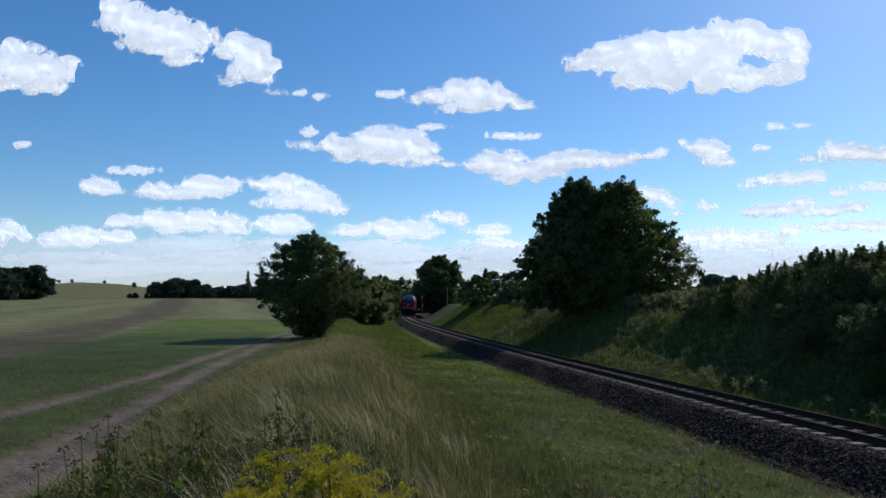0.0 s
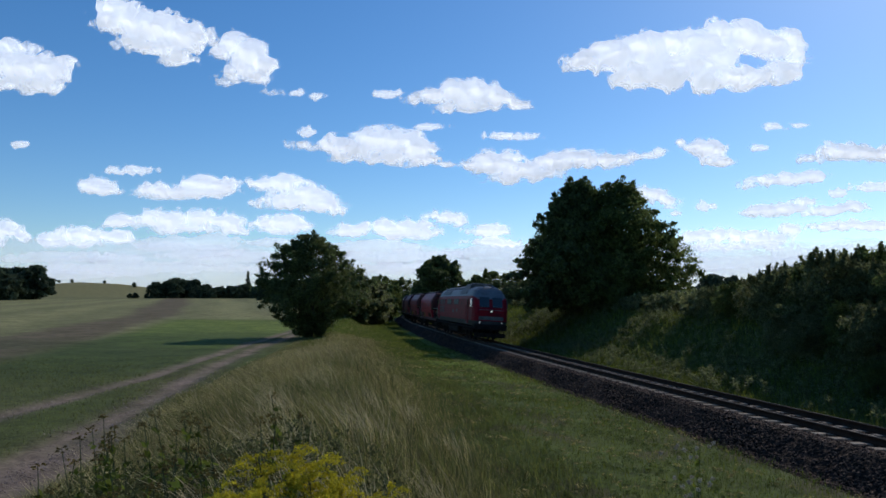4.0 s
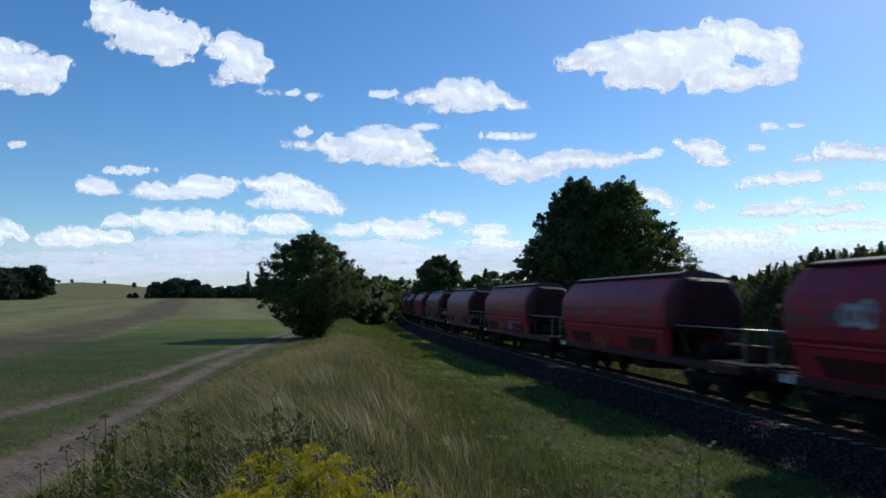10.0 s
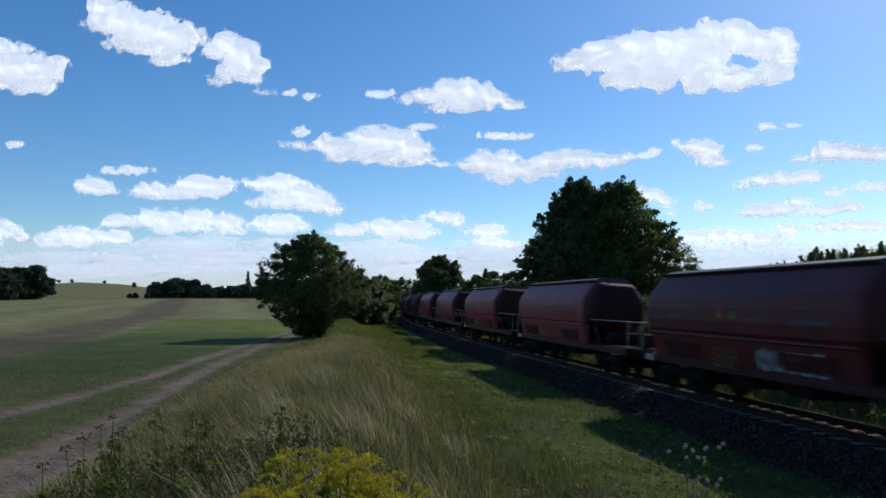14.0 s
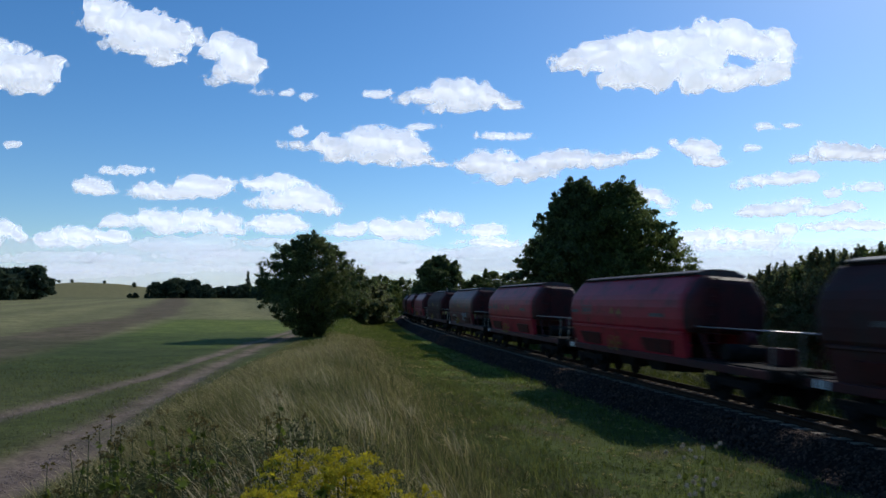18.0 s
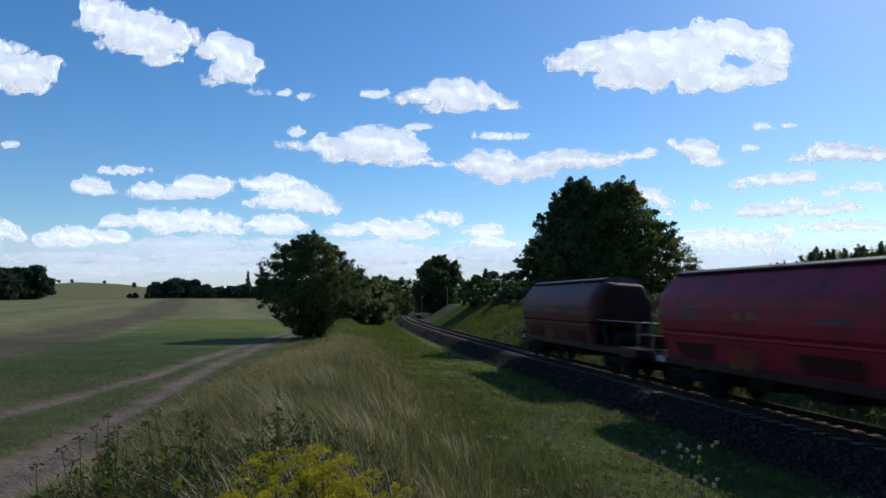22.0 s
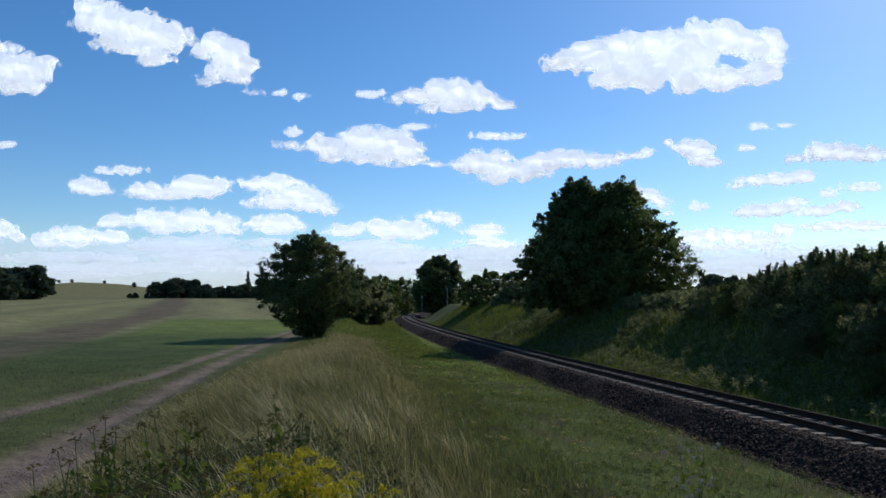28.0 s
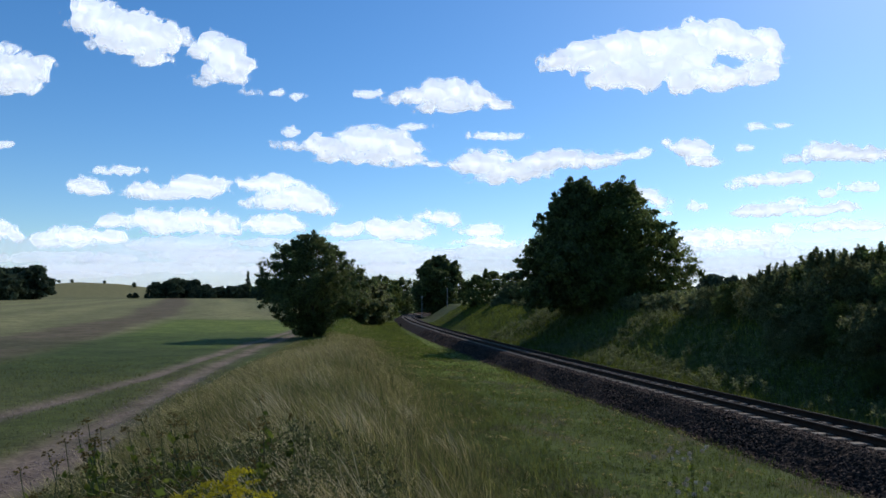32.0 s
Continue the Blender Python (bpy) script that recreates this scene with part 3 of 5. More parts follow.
def wagon(paint, lid, label, mark):
    """A bulging red hopper wagon; its nose points along +y."""
    w = thing("hopper_wagon", pose(0, 0, 0), label, "railway wagon", "hopper wagons of the freight train")
    half = [(1.30, 2.02), (1.40, 2.14), (1.455, 2.45), (1.47, 2.85), (1.44, 3.12), (1.36, 3.32), (0.92, 3.93), (0.80, 4.00)]
    section = half + [(-x, z) for x, z in half[::-1]]
    cz = 2.9

    def ring(y, k):
        return [(x * (0.55 + 0.45 * k) if k < 1 else x, y, cz + (z - cz) * (0.62 + 0.38 * k)) for x, z in section]

    bm = bmesh.new()
    loft(bm, [ring(Y_REAR + 0.06, 0.93), ring(Y_REAR + 0.2, 0.985), ring(Y_REAR + 0.4, 1.0), ring(-3.4, 1), ring(0.0, 1), ring(Y_FRONT - 0.6, 1), ring(Y_FRONT - 0.4, 0.985), ring(Y_FRONT - 0.26, 0.94)])
    hopper = part("hopper", bm, paint, w)
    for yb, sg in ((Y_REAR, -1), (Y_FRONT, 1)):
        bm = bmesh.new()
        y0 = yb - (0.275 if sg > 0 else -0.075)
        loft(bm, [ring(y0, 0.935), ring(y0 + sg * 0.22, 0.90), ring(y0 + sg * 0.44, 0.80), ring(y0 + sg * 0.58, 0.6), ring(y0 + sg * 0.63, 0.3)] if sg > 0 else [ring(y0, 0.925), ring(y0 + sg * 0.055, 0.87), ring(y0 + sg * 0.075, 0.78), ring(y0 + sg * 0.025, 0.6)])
        # colour darkened for the shade of the neighbouring wagon
        part("end_wall", bm, M_DARK_RED_AND_SHADE, w, "grimy end wall, darkened for the shade between wagons")
    # raised seams round the hopper
    for y in (Y_REAR + 0.55, -4.8, -2.1, 0.6, Y_FRONT - 0.55):
        bm = bmesh.new()
        k = 1.008
        rings = [[(x * k, y + dy, cz + (z - cz) * k) for x, z in section] for dy in (-0.03, 0.03)]
        loft(bm, rings, caps=False)
        part("seam", bm, paint, hopper)
    # roof lids in two lengths, with their cover rails
    for y0, y1 in ((Y_REAR + 0.3, -1.65), (-1.55, Y_FRONT - 0.3)):
        bm = bmesh.new()
        arch = [(0.86, 3.985), (0.84, 4.09), (0.55, 4.19), (0, 4.235), (-0.55, 4.19), (-0.84, 4.09), (-0.86, 3.985)]
        loft(bm, [[(x, y, z) for x, z in arch] for y in (y0, y1)])
        part("roof_lid", bm, lid, w, "dark hinged roof lid")
    for sgn in (-1, 1):
        part("lid_rail", one(rod, (sgn * 0.90, Y_REAR + 0.3, 4.03), (sgn * 0.90, Y_FRONT - 0.3, 4.03), 0.035), M_UNDER, w)
        # lower side with its slanted chute covers
        bm = bmesh.new()
        loft(bm, [[(sgn * 1.30, y, 2.06), (sgn * 1.42, y, 2.02), (sgn * 1.42, y, 1.96), (sgn * 1.37, y, 1.92), (sgn * 1.13, y, 1.10), (sgn * 1.0, y, 1.10), (sgn * 1.1, y, 2.06)] for y in (Y_REAR + 0.35, Y_FRONT - 0.35)])
        part("side_skirt", bm, paint, w)
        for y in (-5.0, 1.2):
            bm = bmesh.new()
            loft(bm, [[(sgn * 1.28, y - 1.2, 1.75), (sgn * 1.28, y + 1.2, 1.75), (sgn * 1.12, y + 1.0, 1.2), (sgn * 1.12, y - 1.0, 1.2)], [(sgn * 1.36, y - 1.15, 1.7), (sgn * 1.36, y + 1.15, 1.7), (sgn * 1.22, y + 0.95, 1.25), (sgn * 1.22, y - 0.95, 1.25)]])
            part("chute_cover", bm, M_DARK_RED_AND_SHADE, w, "dark discharge chute cover")
        bm = bmesh.new()
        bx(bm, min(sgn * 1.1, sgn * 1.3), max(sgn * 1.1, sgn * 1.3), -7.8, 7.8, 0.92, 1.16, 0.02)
        part("sole_bar", bm, M_DARK_RED_AND_SHADE, w)
        for y in (-2.45, -1.8):
            bm = bmesh.new()
            hoop(bm, (sgn * 1.46, y, 1.38), 0.27, 0.018)
            for k in range(3):
                a = k * math.tau / 3 + 0.4
                rod(bm, (sgn * 1.46, y, 1.38), (sgn * 1.46, y + 0.27 * math.cos(a), 1.38 + 0.27 * math.sin(a)), 0.012, n=5)
            rod(bm, (sgn * 1.3, y, 1.38), (sgn * 1.48, y, 1.38), 0.03)
            part("handwheel", bm, M_YELLOW, w, "yellow spoked handwheel")
            bm = bmesh.new()
            loft(bm, [[(sgn * xx, y - 0.16, 2.55), (sgn * xx, y + 0.16, 2.55), (sgn * xx, y, 2.83)] for xx in (1.45, 1.478)])
            part("warning_triangle", bm, M_YELLOW, w, "yellow painted triangle")
        # lettering panels
        for y0, y1, z0, z1 in mark:
            bm = bmesh.new()
            xa, xb = min(sgn * 1.462, sgn * 1.482), max(sgn * 1.462, sgn * 1.482)
            if z1 - z0 > 0.3:
                t = 0.035
                for a, b, c, d in ((y0, y1, z0, z0 + t), (y0, y1, z1 - t, z1), (y0, y0 + t, z0 + t, z1 - t), (y1 - t, y1, z0 + t, z1 - t), (y0 + 0.15, y0 + 0.33, z0 + 0.09, z1 - 0.09), (y0 + 0.42, y0 + 0.56, z0 + 0.09, z1 - 0.09), (y1 - 0.36, y1 - 0.15, z0 + 0.09, z1 - 0.09)):
                    bx(bm, xa, xb, a, b, c, d)
            else:
                k = y0
                step = 0
                while k < y1 - 0.05:
                    e = min(k + (0.09, 0.14, 0.06, 0.11)[step % 4], y1)
                    bx(bm, xa, xb, k, e, z0, z0 + min(0.13, z1 - z0))
                    k, step = e + 0.05, step + 1
            part("marking", bm, M_GREYPANEL, w, "pale painted lettering")
        for y in (-7.4, -7.1):
            bm = bmesh.new()
            bx(bm, min(sgn * 1.31, sgn * 1.325), max(sgn * 1.31, sgn * 1.325), y, y + 0.14, 0.94, 1.14)
            part("data_plate", bm, M_WHITE, w, "small white data plate")
    # discharge hoppers under the frame
    for y in (-4.6, -2.1, 0.4):
        bm = bmesh.new()
        loft(bm, [[(-1.15, y - 1.3, 1.6), (1.15, y - 1.3, 1.6), (1.15, y + 1.3, 1.6), (-1.15, y + 1.3, 1.6)], [(-0.8, y - 0.5, 0.55), (0.8, y - 0.5, 0.55), (0.8, y + 0.5, 0.55), (-0.8, y + 0.5, 0.55)]])
        part("discharge_funnel", bm, M_UNDER, w)
    # end platforms, headstocks, rails and ladders
    for sgn, yb in ((1, Y_FRONT), (-1, Y_REAR)):
        ye = sgn * 7.85
        bm = bmesh.new()
        bx(bm, -1.3, 1.3, min(ye, ye - sgn * 0.22), max(ye, ye - sgn * 0.22), 0.86, 1.22, 0.02)
        part("headstock", bm, M_UNDER, w)
        if sgn > 0:
            bm = bmesh.new()
            bx(bm, -1.2, 1.2, yb - 0.3, ye - 0.22, 1.16, 1.21)
            part("platform", bm, M_UNDER, w)
            bm = bmesh.new()
            for x in (-1.22, 1.22):
                rod(bm, (x, ye - 0.1, 1.2), (x, ye - 0.1, 2.25), 0.022)
                rod(bm, (x, yb + 0.1, 2.25), (x, ye - 0.1, 2.25), 0.024)
            rod(bm, (-1.22, ye - 0.1, 2.25), (-0.45, ye - 0.1, 2.25), 0.022)
            rod(bm, (0.45, ye - 0.1, 2.25), (1.22, ye - 0.1, 2.25), 0.022)
            part("handrail", bm, M_STEEL, w, "bare steel handrail")
            bm = bmesh.new()
            for x in (0.55, 0.95):
                rod(bm, (x, yb + 0.42, 1.2), (x, yb + 0.42, 4.15), 0.022)
            for k in range(9):
                rod(bm, (0.55, yb + 0.42, 1.45 + 0.3 * k), (0.95, yb + 0.42, 1.45 + 0.3 * k), 0.016)
            part("ladder", bm, M_DARK_RED_AND_SHADE, w)
            bm = bmesh.new()
            rod(bm, (-0.6, yb + 0.62, 1.9), (-0.25, yb + 0.62, 1.9), 0.28, n=16)
            part("brake_wheel", bm, M_DARK_RED_AND_SHADE, w)
            part("air_tank", one(rod, (-0.7, yb + 1.1, 1.5), (0.7, yb + 1.1, 1.5), 0.27, n=16), M_UNDER, w, "black compressed-air tank")
            part("valve_box", one(bx, -0.9, -0.3, yb + 1.8, yb + 2.5, 1.21, 1.75, 0.03), M_DARK_RED_AND_SHADE, w)
        else:
            part("end_step", one(bx, -1.2, 1.2, ye + 0.22, yb + 0.1, 1.16, 1.2), M_UNDER, w)
            for x in (-1.22, 1.22):
                bm = bmesh.new()
                rod(bm, (x, ye - 0.15, 1.2), (x, ye - 0.15, 2.25), 0.022)
                rod(bm, (x, yb + 0.1, 2.25), (x, ye - 0.15, 2.25), 0.024)
                part("handrail", bm, M_STEEL, w, "bare steel handrail")
        for x in (-1.0, 1.0):
            part("end_strut", one(rod, (x, yb - sgn * 0.1, 2.3), (x, min(abs(ye), abs(yb) + 0.9) * sgn, 1.15), 0.05, n=6), M_DARK_RED_AND_SHADE, w)
        buffers(w, ye, sgn * WAGON_L / 2, M_UNDER)
    for y in (-5.55, 5.55):
        bogie(w, y, (-0.9, 0.9), 0.46)
    return w


def loco():
    """A six-axle diesel locomotive in red with a grey roof; its nose points along +y."""
    g = thing("diesel_locomotive", pose(0, 0, 0), "red six-axle diesel locomotive with grey roof, headlamps lit", "locomotive")
    sec = [(1.40, 1.18), (1.47, 1.55), (1.475, 2.40), (1.45, 3.25), (1.37, 3.50), (1.13, 4.00), (0.72, 4.25), (0.0, 4.33)]
    stations = [(9.98, 0.74, 1.0), (9.80, 0.88, 0.96), (9.35, 0.97, 0.8), (8.6, 1.0, 0.35), (7.6, 1.0, 0.0), (6.4, 1.0, 0.0)]
    stations = stations + [(-y, w, -k) for y, w, k in stations[::-1]]

    def pt(st, j, side):
        y, w, k = st
        x, z = sec[j]
        lean = 0.50 * max(0.0, z - 2.45) + (0.35 * max(0, z - 3.6))
        zz = z - (0.0 if z < 3.3 else (1 - w) * 0.9)
        return (side * x * w, y - k * lean, zz)

    def strip(name, j0, j1, material, parent, label=""):
        bm = bmesh.new()
        for side in (-1, 1):
            rows = [[bm.verts.new(pt(st, j, side)) for j in range(j0, j1 + 1)] for st in stations]
            for a, b in zip(rows, rows[1:]):
                for q in range(j1 - j0):
                    bm.faces.new((a[q], a[q + 1], b[q + 1], b[q]))
        for st in (stations[0], stations[-1]):
            for j in range(j0, j1):
                quad(bm, pt(st, j, -1), pt(st, j, 1), pt(st, j + 1, 1), pt(st, j + 1, -1))
        bmesh.ops.remove_doubles(bm, verts=bm.verts, dist=0.001)
        return part(name, bm, material, parent, label, smooth=False)

    body = strip("body", 1, 4, M_LOCO_RED, g)
    strip("skirt", 0, 1, M_LOCO_GREY, g, "dirty grey lower body band")
    strip("roof", 4, 7, M_LOCO_ROOF, g, "grey curved roof")
    # underframe floor
    part("underframe", one(bx, -1.38, 1.38, -9.6, 9.6, 0.92, 1.06), M_UNDER, g)
    # raised roof hoods over radiators and engine
    for y0, y1, h in ((-7.0, -1.6, 4.38), (-1.3, 3.8, 4.40), (4.0, 6.0, 4.60)):
        bm = bmesh.new()
        loft(bm, [[(x, y, z) for x, z in ((1.06, 3.90), (0.95, h - 0.12), (0.6, h), (-0.6, h), (-0.95, h - 0.12), (-1.06, 3.90))] for y in (y0, y1)])
        hood = part("roof_hood", bm, M_HOOD, g, "sooty raised roof hood")
        for k in range(int((y1 - y0) / 0.5)):
            part("hood_rib", one(bx, -0.62, 0.62, y0 + 0.2 + 0.5 * k, y0 + 0.26 + 0.5 * k, h - 0.01, h + 0.03), M_LOCO_ROOF, hood)
    part("hood_end", one(bx, -0.8, 0.8, 6.0, 6.3, 4.0, 4.58, 0.05), M_GREYPANEL, g, "pale hood end plate")
    for y in (-5.4, -3.4):
        bm = bmesh.new()
        rod(bm, (0, y, 4.34), (0, y, 4.43), 0.75, n=24)
        part("fan_cowl", bm, M_HOOD, g)
    # dark radiator band high on both sides
    for side in (-1, 1):
        for y0, y1 in ((-6.6, -2.2), (2.9, 6.1)):
            bm = bmesh.new()
            loft(bm, [[(side * 1.30, y0, 3.66), (side * 1.30, y1, 3.66), (side * 1.08, y1, 4.00), (side * 1.08, y0, 4.00)], [(side * 1.34, y0 + 0.05, 3.68), (side * 1.34, y1 - 0.05, 3.68), (side * 1.16, y1 - 0.05, 4.03), (side * 1.16, y0 + 0.05, 4.03)]])
            part("radiator_grille", bm, M_HOOD, g, "dark louvred radiator grille")
        # engine-room windows and louvres
        for y, wide in ((-1.75, 1.15), (2.1, 1.2)):
            fr = part("side_window", one(bx, min(side * 1.445, side * 1.476), max(side * 1.445, side * 1.476), y - wide, y + wide, 2.76, 3.24, 0.01), M_LOCO_GREY, g, "dark-framed engine-room window")
            for yy in (y - wide / 2, y + wide / 2):
                # pane painted grey for the daylight showing through from the far side
                part("pane", one(bx, min(side * 1.47, side * 1.486), max(side * 1.47, side * 1.486), yy - wide / 2 + 0.09, yy + wide / 2 - 0.09, 2.81, 3.19), M_GREYPANEL, fr, "grey pane, coloured for daylight seen through the glass")
        for y in (-7.5, -6.6, -5.7, -4.8):
            for z0, z1 in ((1.95, 2.55), (2.66, 3.22)):
                lv = part("louvre", one(bx, min(side * 1.44, side * 1.482), max(side * 1.44, side * 1.482), y - 0.36, y + 0.36, z0, z1), M_HOOD, g, "dark louvred vent")
                for k in range(5):
                    part("slat", one(bx, min(side * 1.45, side * 1.494), max(side * 1.45, side * 1.494), y - 0.35, y + 0.35, z0 + 0.03 + k * 0.11, z0 + 0.075 + k * 0.11), M_LOCO_RED, lv)
        for end in (-1, 1):
            yc = end * 8.95
            bm = bmesh.new()
            loft(bm, [[(side * (1.43 - 0.0), yc - 0.42, 2.62), (side * 1.40, yc + 0.42, 2.62), (side * 1.36, yc + 0.22, 3.26), (side * 1.41, yc - 0.42, 3.26)], [(side * 1.475, yc - 0.42, 2.62), (side * 1.462, yc + 0.42, 2.62), (side * 1.44, yc + 0.22, 3.26), (side * 1.46, yc - 0.42, 3.26)]])
            part("cab_side_window", bm, M_GLASS, g, "dark cab side window")
            dr = part("cab_door", one(bx, min(side * 1.45, side * 1.484), max(side * 1.45, side * 1.484), end * 7.75 - 0.34, end * 7.75 + 0.34, 1.3, 3.4, 0.01), M_LOCO_RED, g)
            part("door_pane", one(bx, min(side * 1.475, side * 1.49), max(side * 1.475, side * 1.49), end * 7.75 - 0.22, end * 7.75 + 0.22, 2.6, 3.2), M_GLASS, dr)
            for dy in (-0.42, 0.42):
                part("grab_rail", one(rod, (side * 1.53, end * 7.75 + dy, 1.4), (side * 1.53, end * 7.75 + dy, 2.7), 0.018), M_LOCO_RED, g)
            bm = bmesh.new()
            for k in range(3):
                bx(bm, min(side * 1.2, side * 1.45), max(side * 1.2, side * 1.45), end * 7.75 - 0.25, end * 7.75 + 0.25, 0.45 + 0.25 * k, 0.48 + 0.25 * k)
            part("cab_step", bm, M_UNDER, g)
        # data panels
        for y, z0, wd, hh, mm in ((2.6, 2.15, 0.26, 0.24, M_GREYPANEL), (0.7, 2.05, 0.36, 0.26, M_HOOD)):
            part("marking", one(bx, min(side * 1.47, side * 1.48), max(side * 1.47, side * 1.48), y - wd, y + wd, z0, z0 + hh), mm, g, "pale painted lettering block")
    # both ends
    for end in (1, -1):
        def face(x, z, out=0.0):
            lean = 0.50 * max(0.0, z - 2.45)
            return (x, end * (9.98 - lean + out), z)

        for x0, x1 in ((-0.92, -0.13), (0.13, 0.92)):
            bm = bmesh.new()
            loft(bm, [[face(x0, 2.62, -0.02), face(x1, 2.62, -0.02), face(x1, 3.42, -0.02), face(x0, 3.42, -0.02)], [face(x0, 2.62, 0.03), face(x1, 2.62, 0.03), face(x1, 3.42, 0.03), face(x0, 3.42, 0.03)]])
            part("windscreen", bm, M_GLASS, g, "dark windscreen reflecting the sky")
        bm = bmesh.new()
        rod(bm, face(-0.9, 2.62, 0.08), face(-0.2, 2.72, 0.08), 0.015)
        rod(bm, face(0.2, 2.72, 0.08), face(0.9, 2.62, 0.08), 0.015)
        part("wiper", bm, M_STEEL, g)
        part("front_band", one(bx, -0.98, 0.98, min(end * 9.9, end * 10.0), max(end * 9.9, end * 10.0), 1.62, 1.92, 0.01), M_GREYPANEL, g, "pale grey band across the nose")
        bm = bmesh.new()
        bx(bm, -1.3, 1.3, min(end * 9.7, end * 10.08), max(end * 9.7, end * 10.08), 0.86, 1.3, 0.03)
        part("buffer_beam", bm, M_UNDER, g)
        for x, z in ((-0.88, 1.45), (0.88, 1.45), (0, 2.32)):
            bm = bmesh.new()
            rod(bm, (x, end * 9.9, z), (x, end * 10.05, z), 0.15, n=16)
            hl = part("headlamp", bm, M_LOCO_GREY, g)
            part("lamp_lens", one(rod, (x, end * 10.05, z), (x, end * 10.065, z), 0.045 if z < 2 else 0.06, n=16), M_LAMP if end > 0 else M_LENS, hl, "lit white lamp lens" if end > 0 else "unlit lamp lens")
        bm = bmesh.new()
        for x in (-1.05, -0.55, 0.55, 1.05):
            rod(bm, (x, end * 10.06, 1.1), (x, end * 10.2, 0.6), 0.03)
        part("brake_hose", bm, M_UNDER, g)
        bm = bmesh.new()
        bx(bm, -1.25, 1.25, min(end * 9.75, end * 9.85), max(end * 9.75, end * 9.85), 0.28, 0.62, 0.02)
        part("snow_plough", bm, M_UNDER, g)
        rod_x = one(rod, (-1.0, end * 10.08, 2.42), (1.0, end * 10.08, 2.42), 0.02)
        part("nose_rail", rod_x, M_STEEL, g, "bright steel rail below the windscreen")
        bm = bmesh.new()
        rod(bm, (0.35, end * 8.3, 4.2), (0.35, end * 8.6, 4.32), 0.06, 0.09)
        rod(bm, (-0.35, end * 8.3, 4.2), (-0.35, end * 8.6, 4.32), 0.06, 0.09)
        rod(bm, (0.0, end * 7.6, 4.2), (0.0, end * 7.6, 4.55), 0.02)
        part("horn", bm, M_STEEL, g)
        buffers(g, end * 10.08, end * 10.41, M_UNDER)
        bogie(g, end * 6.0, (-1.85, 0.0, 1.85), 0.525)
    bm = bmesh.new()
    bx(bm, -1.3, 1.3, -2.6, 2.6, 0.3, 0.95, 0.12)
    part("fuel_tank", bm, M_UNDER, g, "grimy black fuel tank")
    bm = bmesh.new()
    for y in (-1.2, -0.2, 0.9):
        for x in (-0.75, 0.75):
            rod(bm, (x, y, 4.3), (x, y, 4.50), 0.04)
        rod(bm, (-0.75, y, 4.49), (0.75, y, 4.49), 0.025)
    part("exhaust_frame", bm, M_UNDER, g)
    return g


LOCO = loco()
# pale lettering blocks: along, along, up, up
MARK_A = [(-5.7, -4.6, 2.50, 2.88), (-7.0, -6.2, 2.55, 2.7), (0.9, 2.0, 2.5, 2.68)]
MARK_B = [(-5.4, -4.6, 2.52, 2.72), (0.9, 2.2, 2.45, 2.6), (-1.0, -0.2, 2.5, 2.6)]
MARK_C = [(-5.4, -4.7, 2.5, 2.72), (1.4, 2.2, 2.5, 2.7)]
RED_LABEL = "red bogie hopper wagon with bulging sides and dark lids"
KINDS = {
    "r": wagon(M_RED, M_LID, RED_LABEL, MARK_A),
    "p": wagon(M_PINK, M_LID, "sun-faded red bogie hopper wagon with bulging sides", MARK_B),
    "m": wagon(M_MAROON, M_HOOD, "dirty maroon bogie hopper wagon with bulging sides", MARK_B),
    "g": wagon(M_GRIME, M_HOOD, "grimy dark grey-brown bogie hopper wagon", MARK_C),
}
ORDER = "rppmrrrpmrmprrrgrrmgprm"
WAGONS, used = [], set()
for k in ORDER:
    WAGONS.append(KINDS[k] if k not in used else copy_thing(KINDS[k], pose(0, 0, 0)))
    used.add(k)


def graffiti(w, y, z, wide, tall, material, seed, label):
    """Looping sprayed strokes that form no letters, on the side towards the bank."""
    rnd = random.Random(seed)
    bm = bmesh.new()
    n = max(3, int(wide / 0.55))
    for k in range(n):
        cy = y + wide * ((k + 0.5) / n - 0.5)
        for ring in range(2):
            r = tall * rnd.uniform(0.28, 0.46)
            pts = []
            for j in range(14):
                a = j * 0.42 + rnd.uniform(0, 0.25) + ring * 2
                pts.append((cy + r * 0.75 * math.cos(a) * rnd.uniform(0.8, 1.1), z + r * math.sin(a) * rnd.uniform(0.85, 1.1)))
            for (ya, za), (yb, zb) in zip(pts, pts[1:]):
                d = Vector((0, yb - ya, zb - za))
                if d.length < 1e-4:
                    continue
                nn = Vector((0, -d.z, d.y)).normalized() * rnd.uniform(0.03, 0.07)
                xa, xb = side_x(za), side_x(zb)
                p, q = Vector((xa, ya, za)), Vector((xb, yb, zb))
                bm.faces.new([bm.verts.new(v) for v in (p - nn, q - nn, q + nn, p + nn)])
    return part("graffiti", bm, material, w, label)


def side_x(z):
    return float(np.interp(z, [1.1, 1.86, 1.9, 1.98, 2.14, 2.45, 2.85, 3.12, 3.32], [1.16, 1.38, 1.42, 1.425, 1.42, 1.468, 1.484, 1.455, 1.375])) + 0.012


graffiti(WAGONS[4], -4.6, 2.75, 1.0, 0.8, M_CHALK, 1, "white sprayed graffiti loops")
graffiti(WAGONS[6], 0.7, 1.6, 3.0, 0.55, M_BLUE, 2, "pale blue sprayed graffiti loops")
graffiti(WAGONS[8], -1.2, 2.5, 2.6, 0.4, M_CHALK, 6, "thin pale sprayed graffiti loops")
graffiti(WAGONS[10], 0.6, 1.45, 2.8, 0.7, M_CHALK, 3, "pale sprayed graffiti loops")
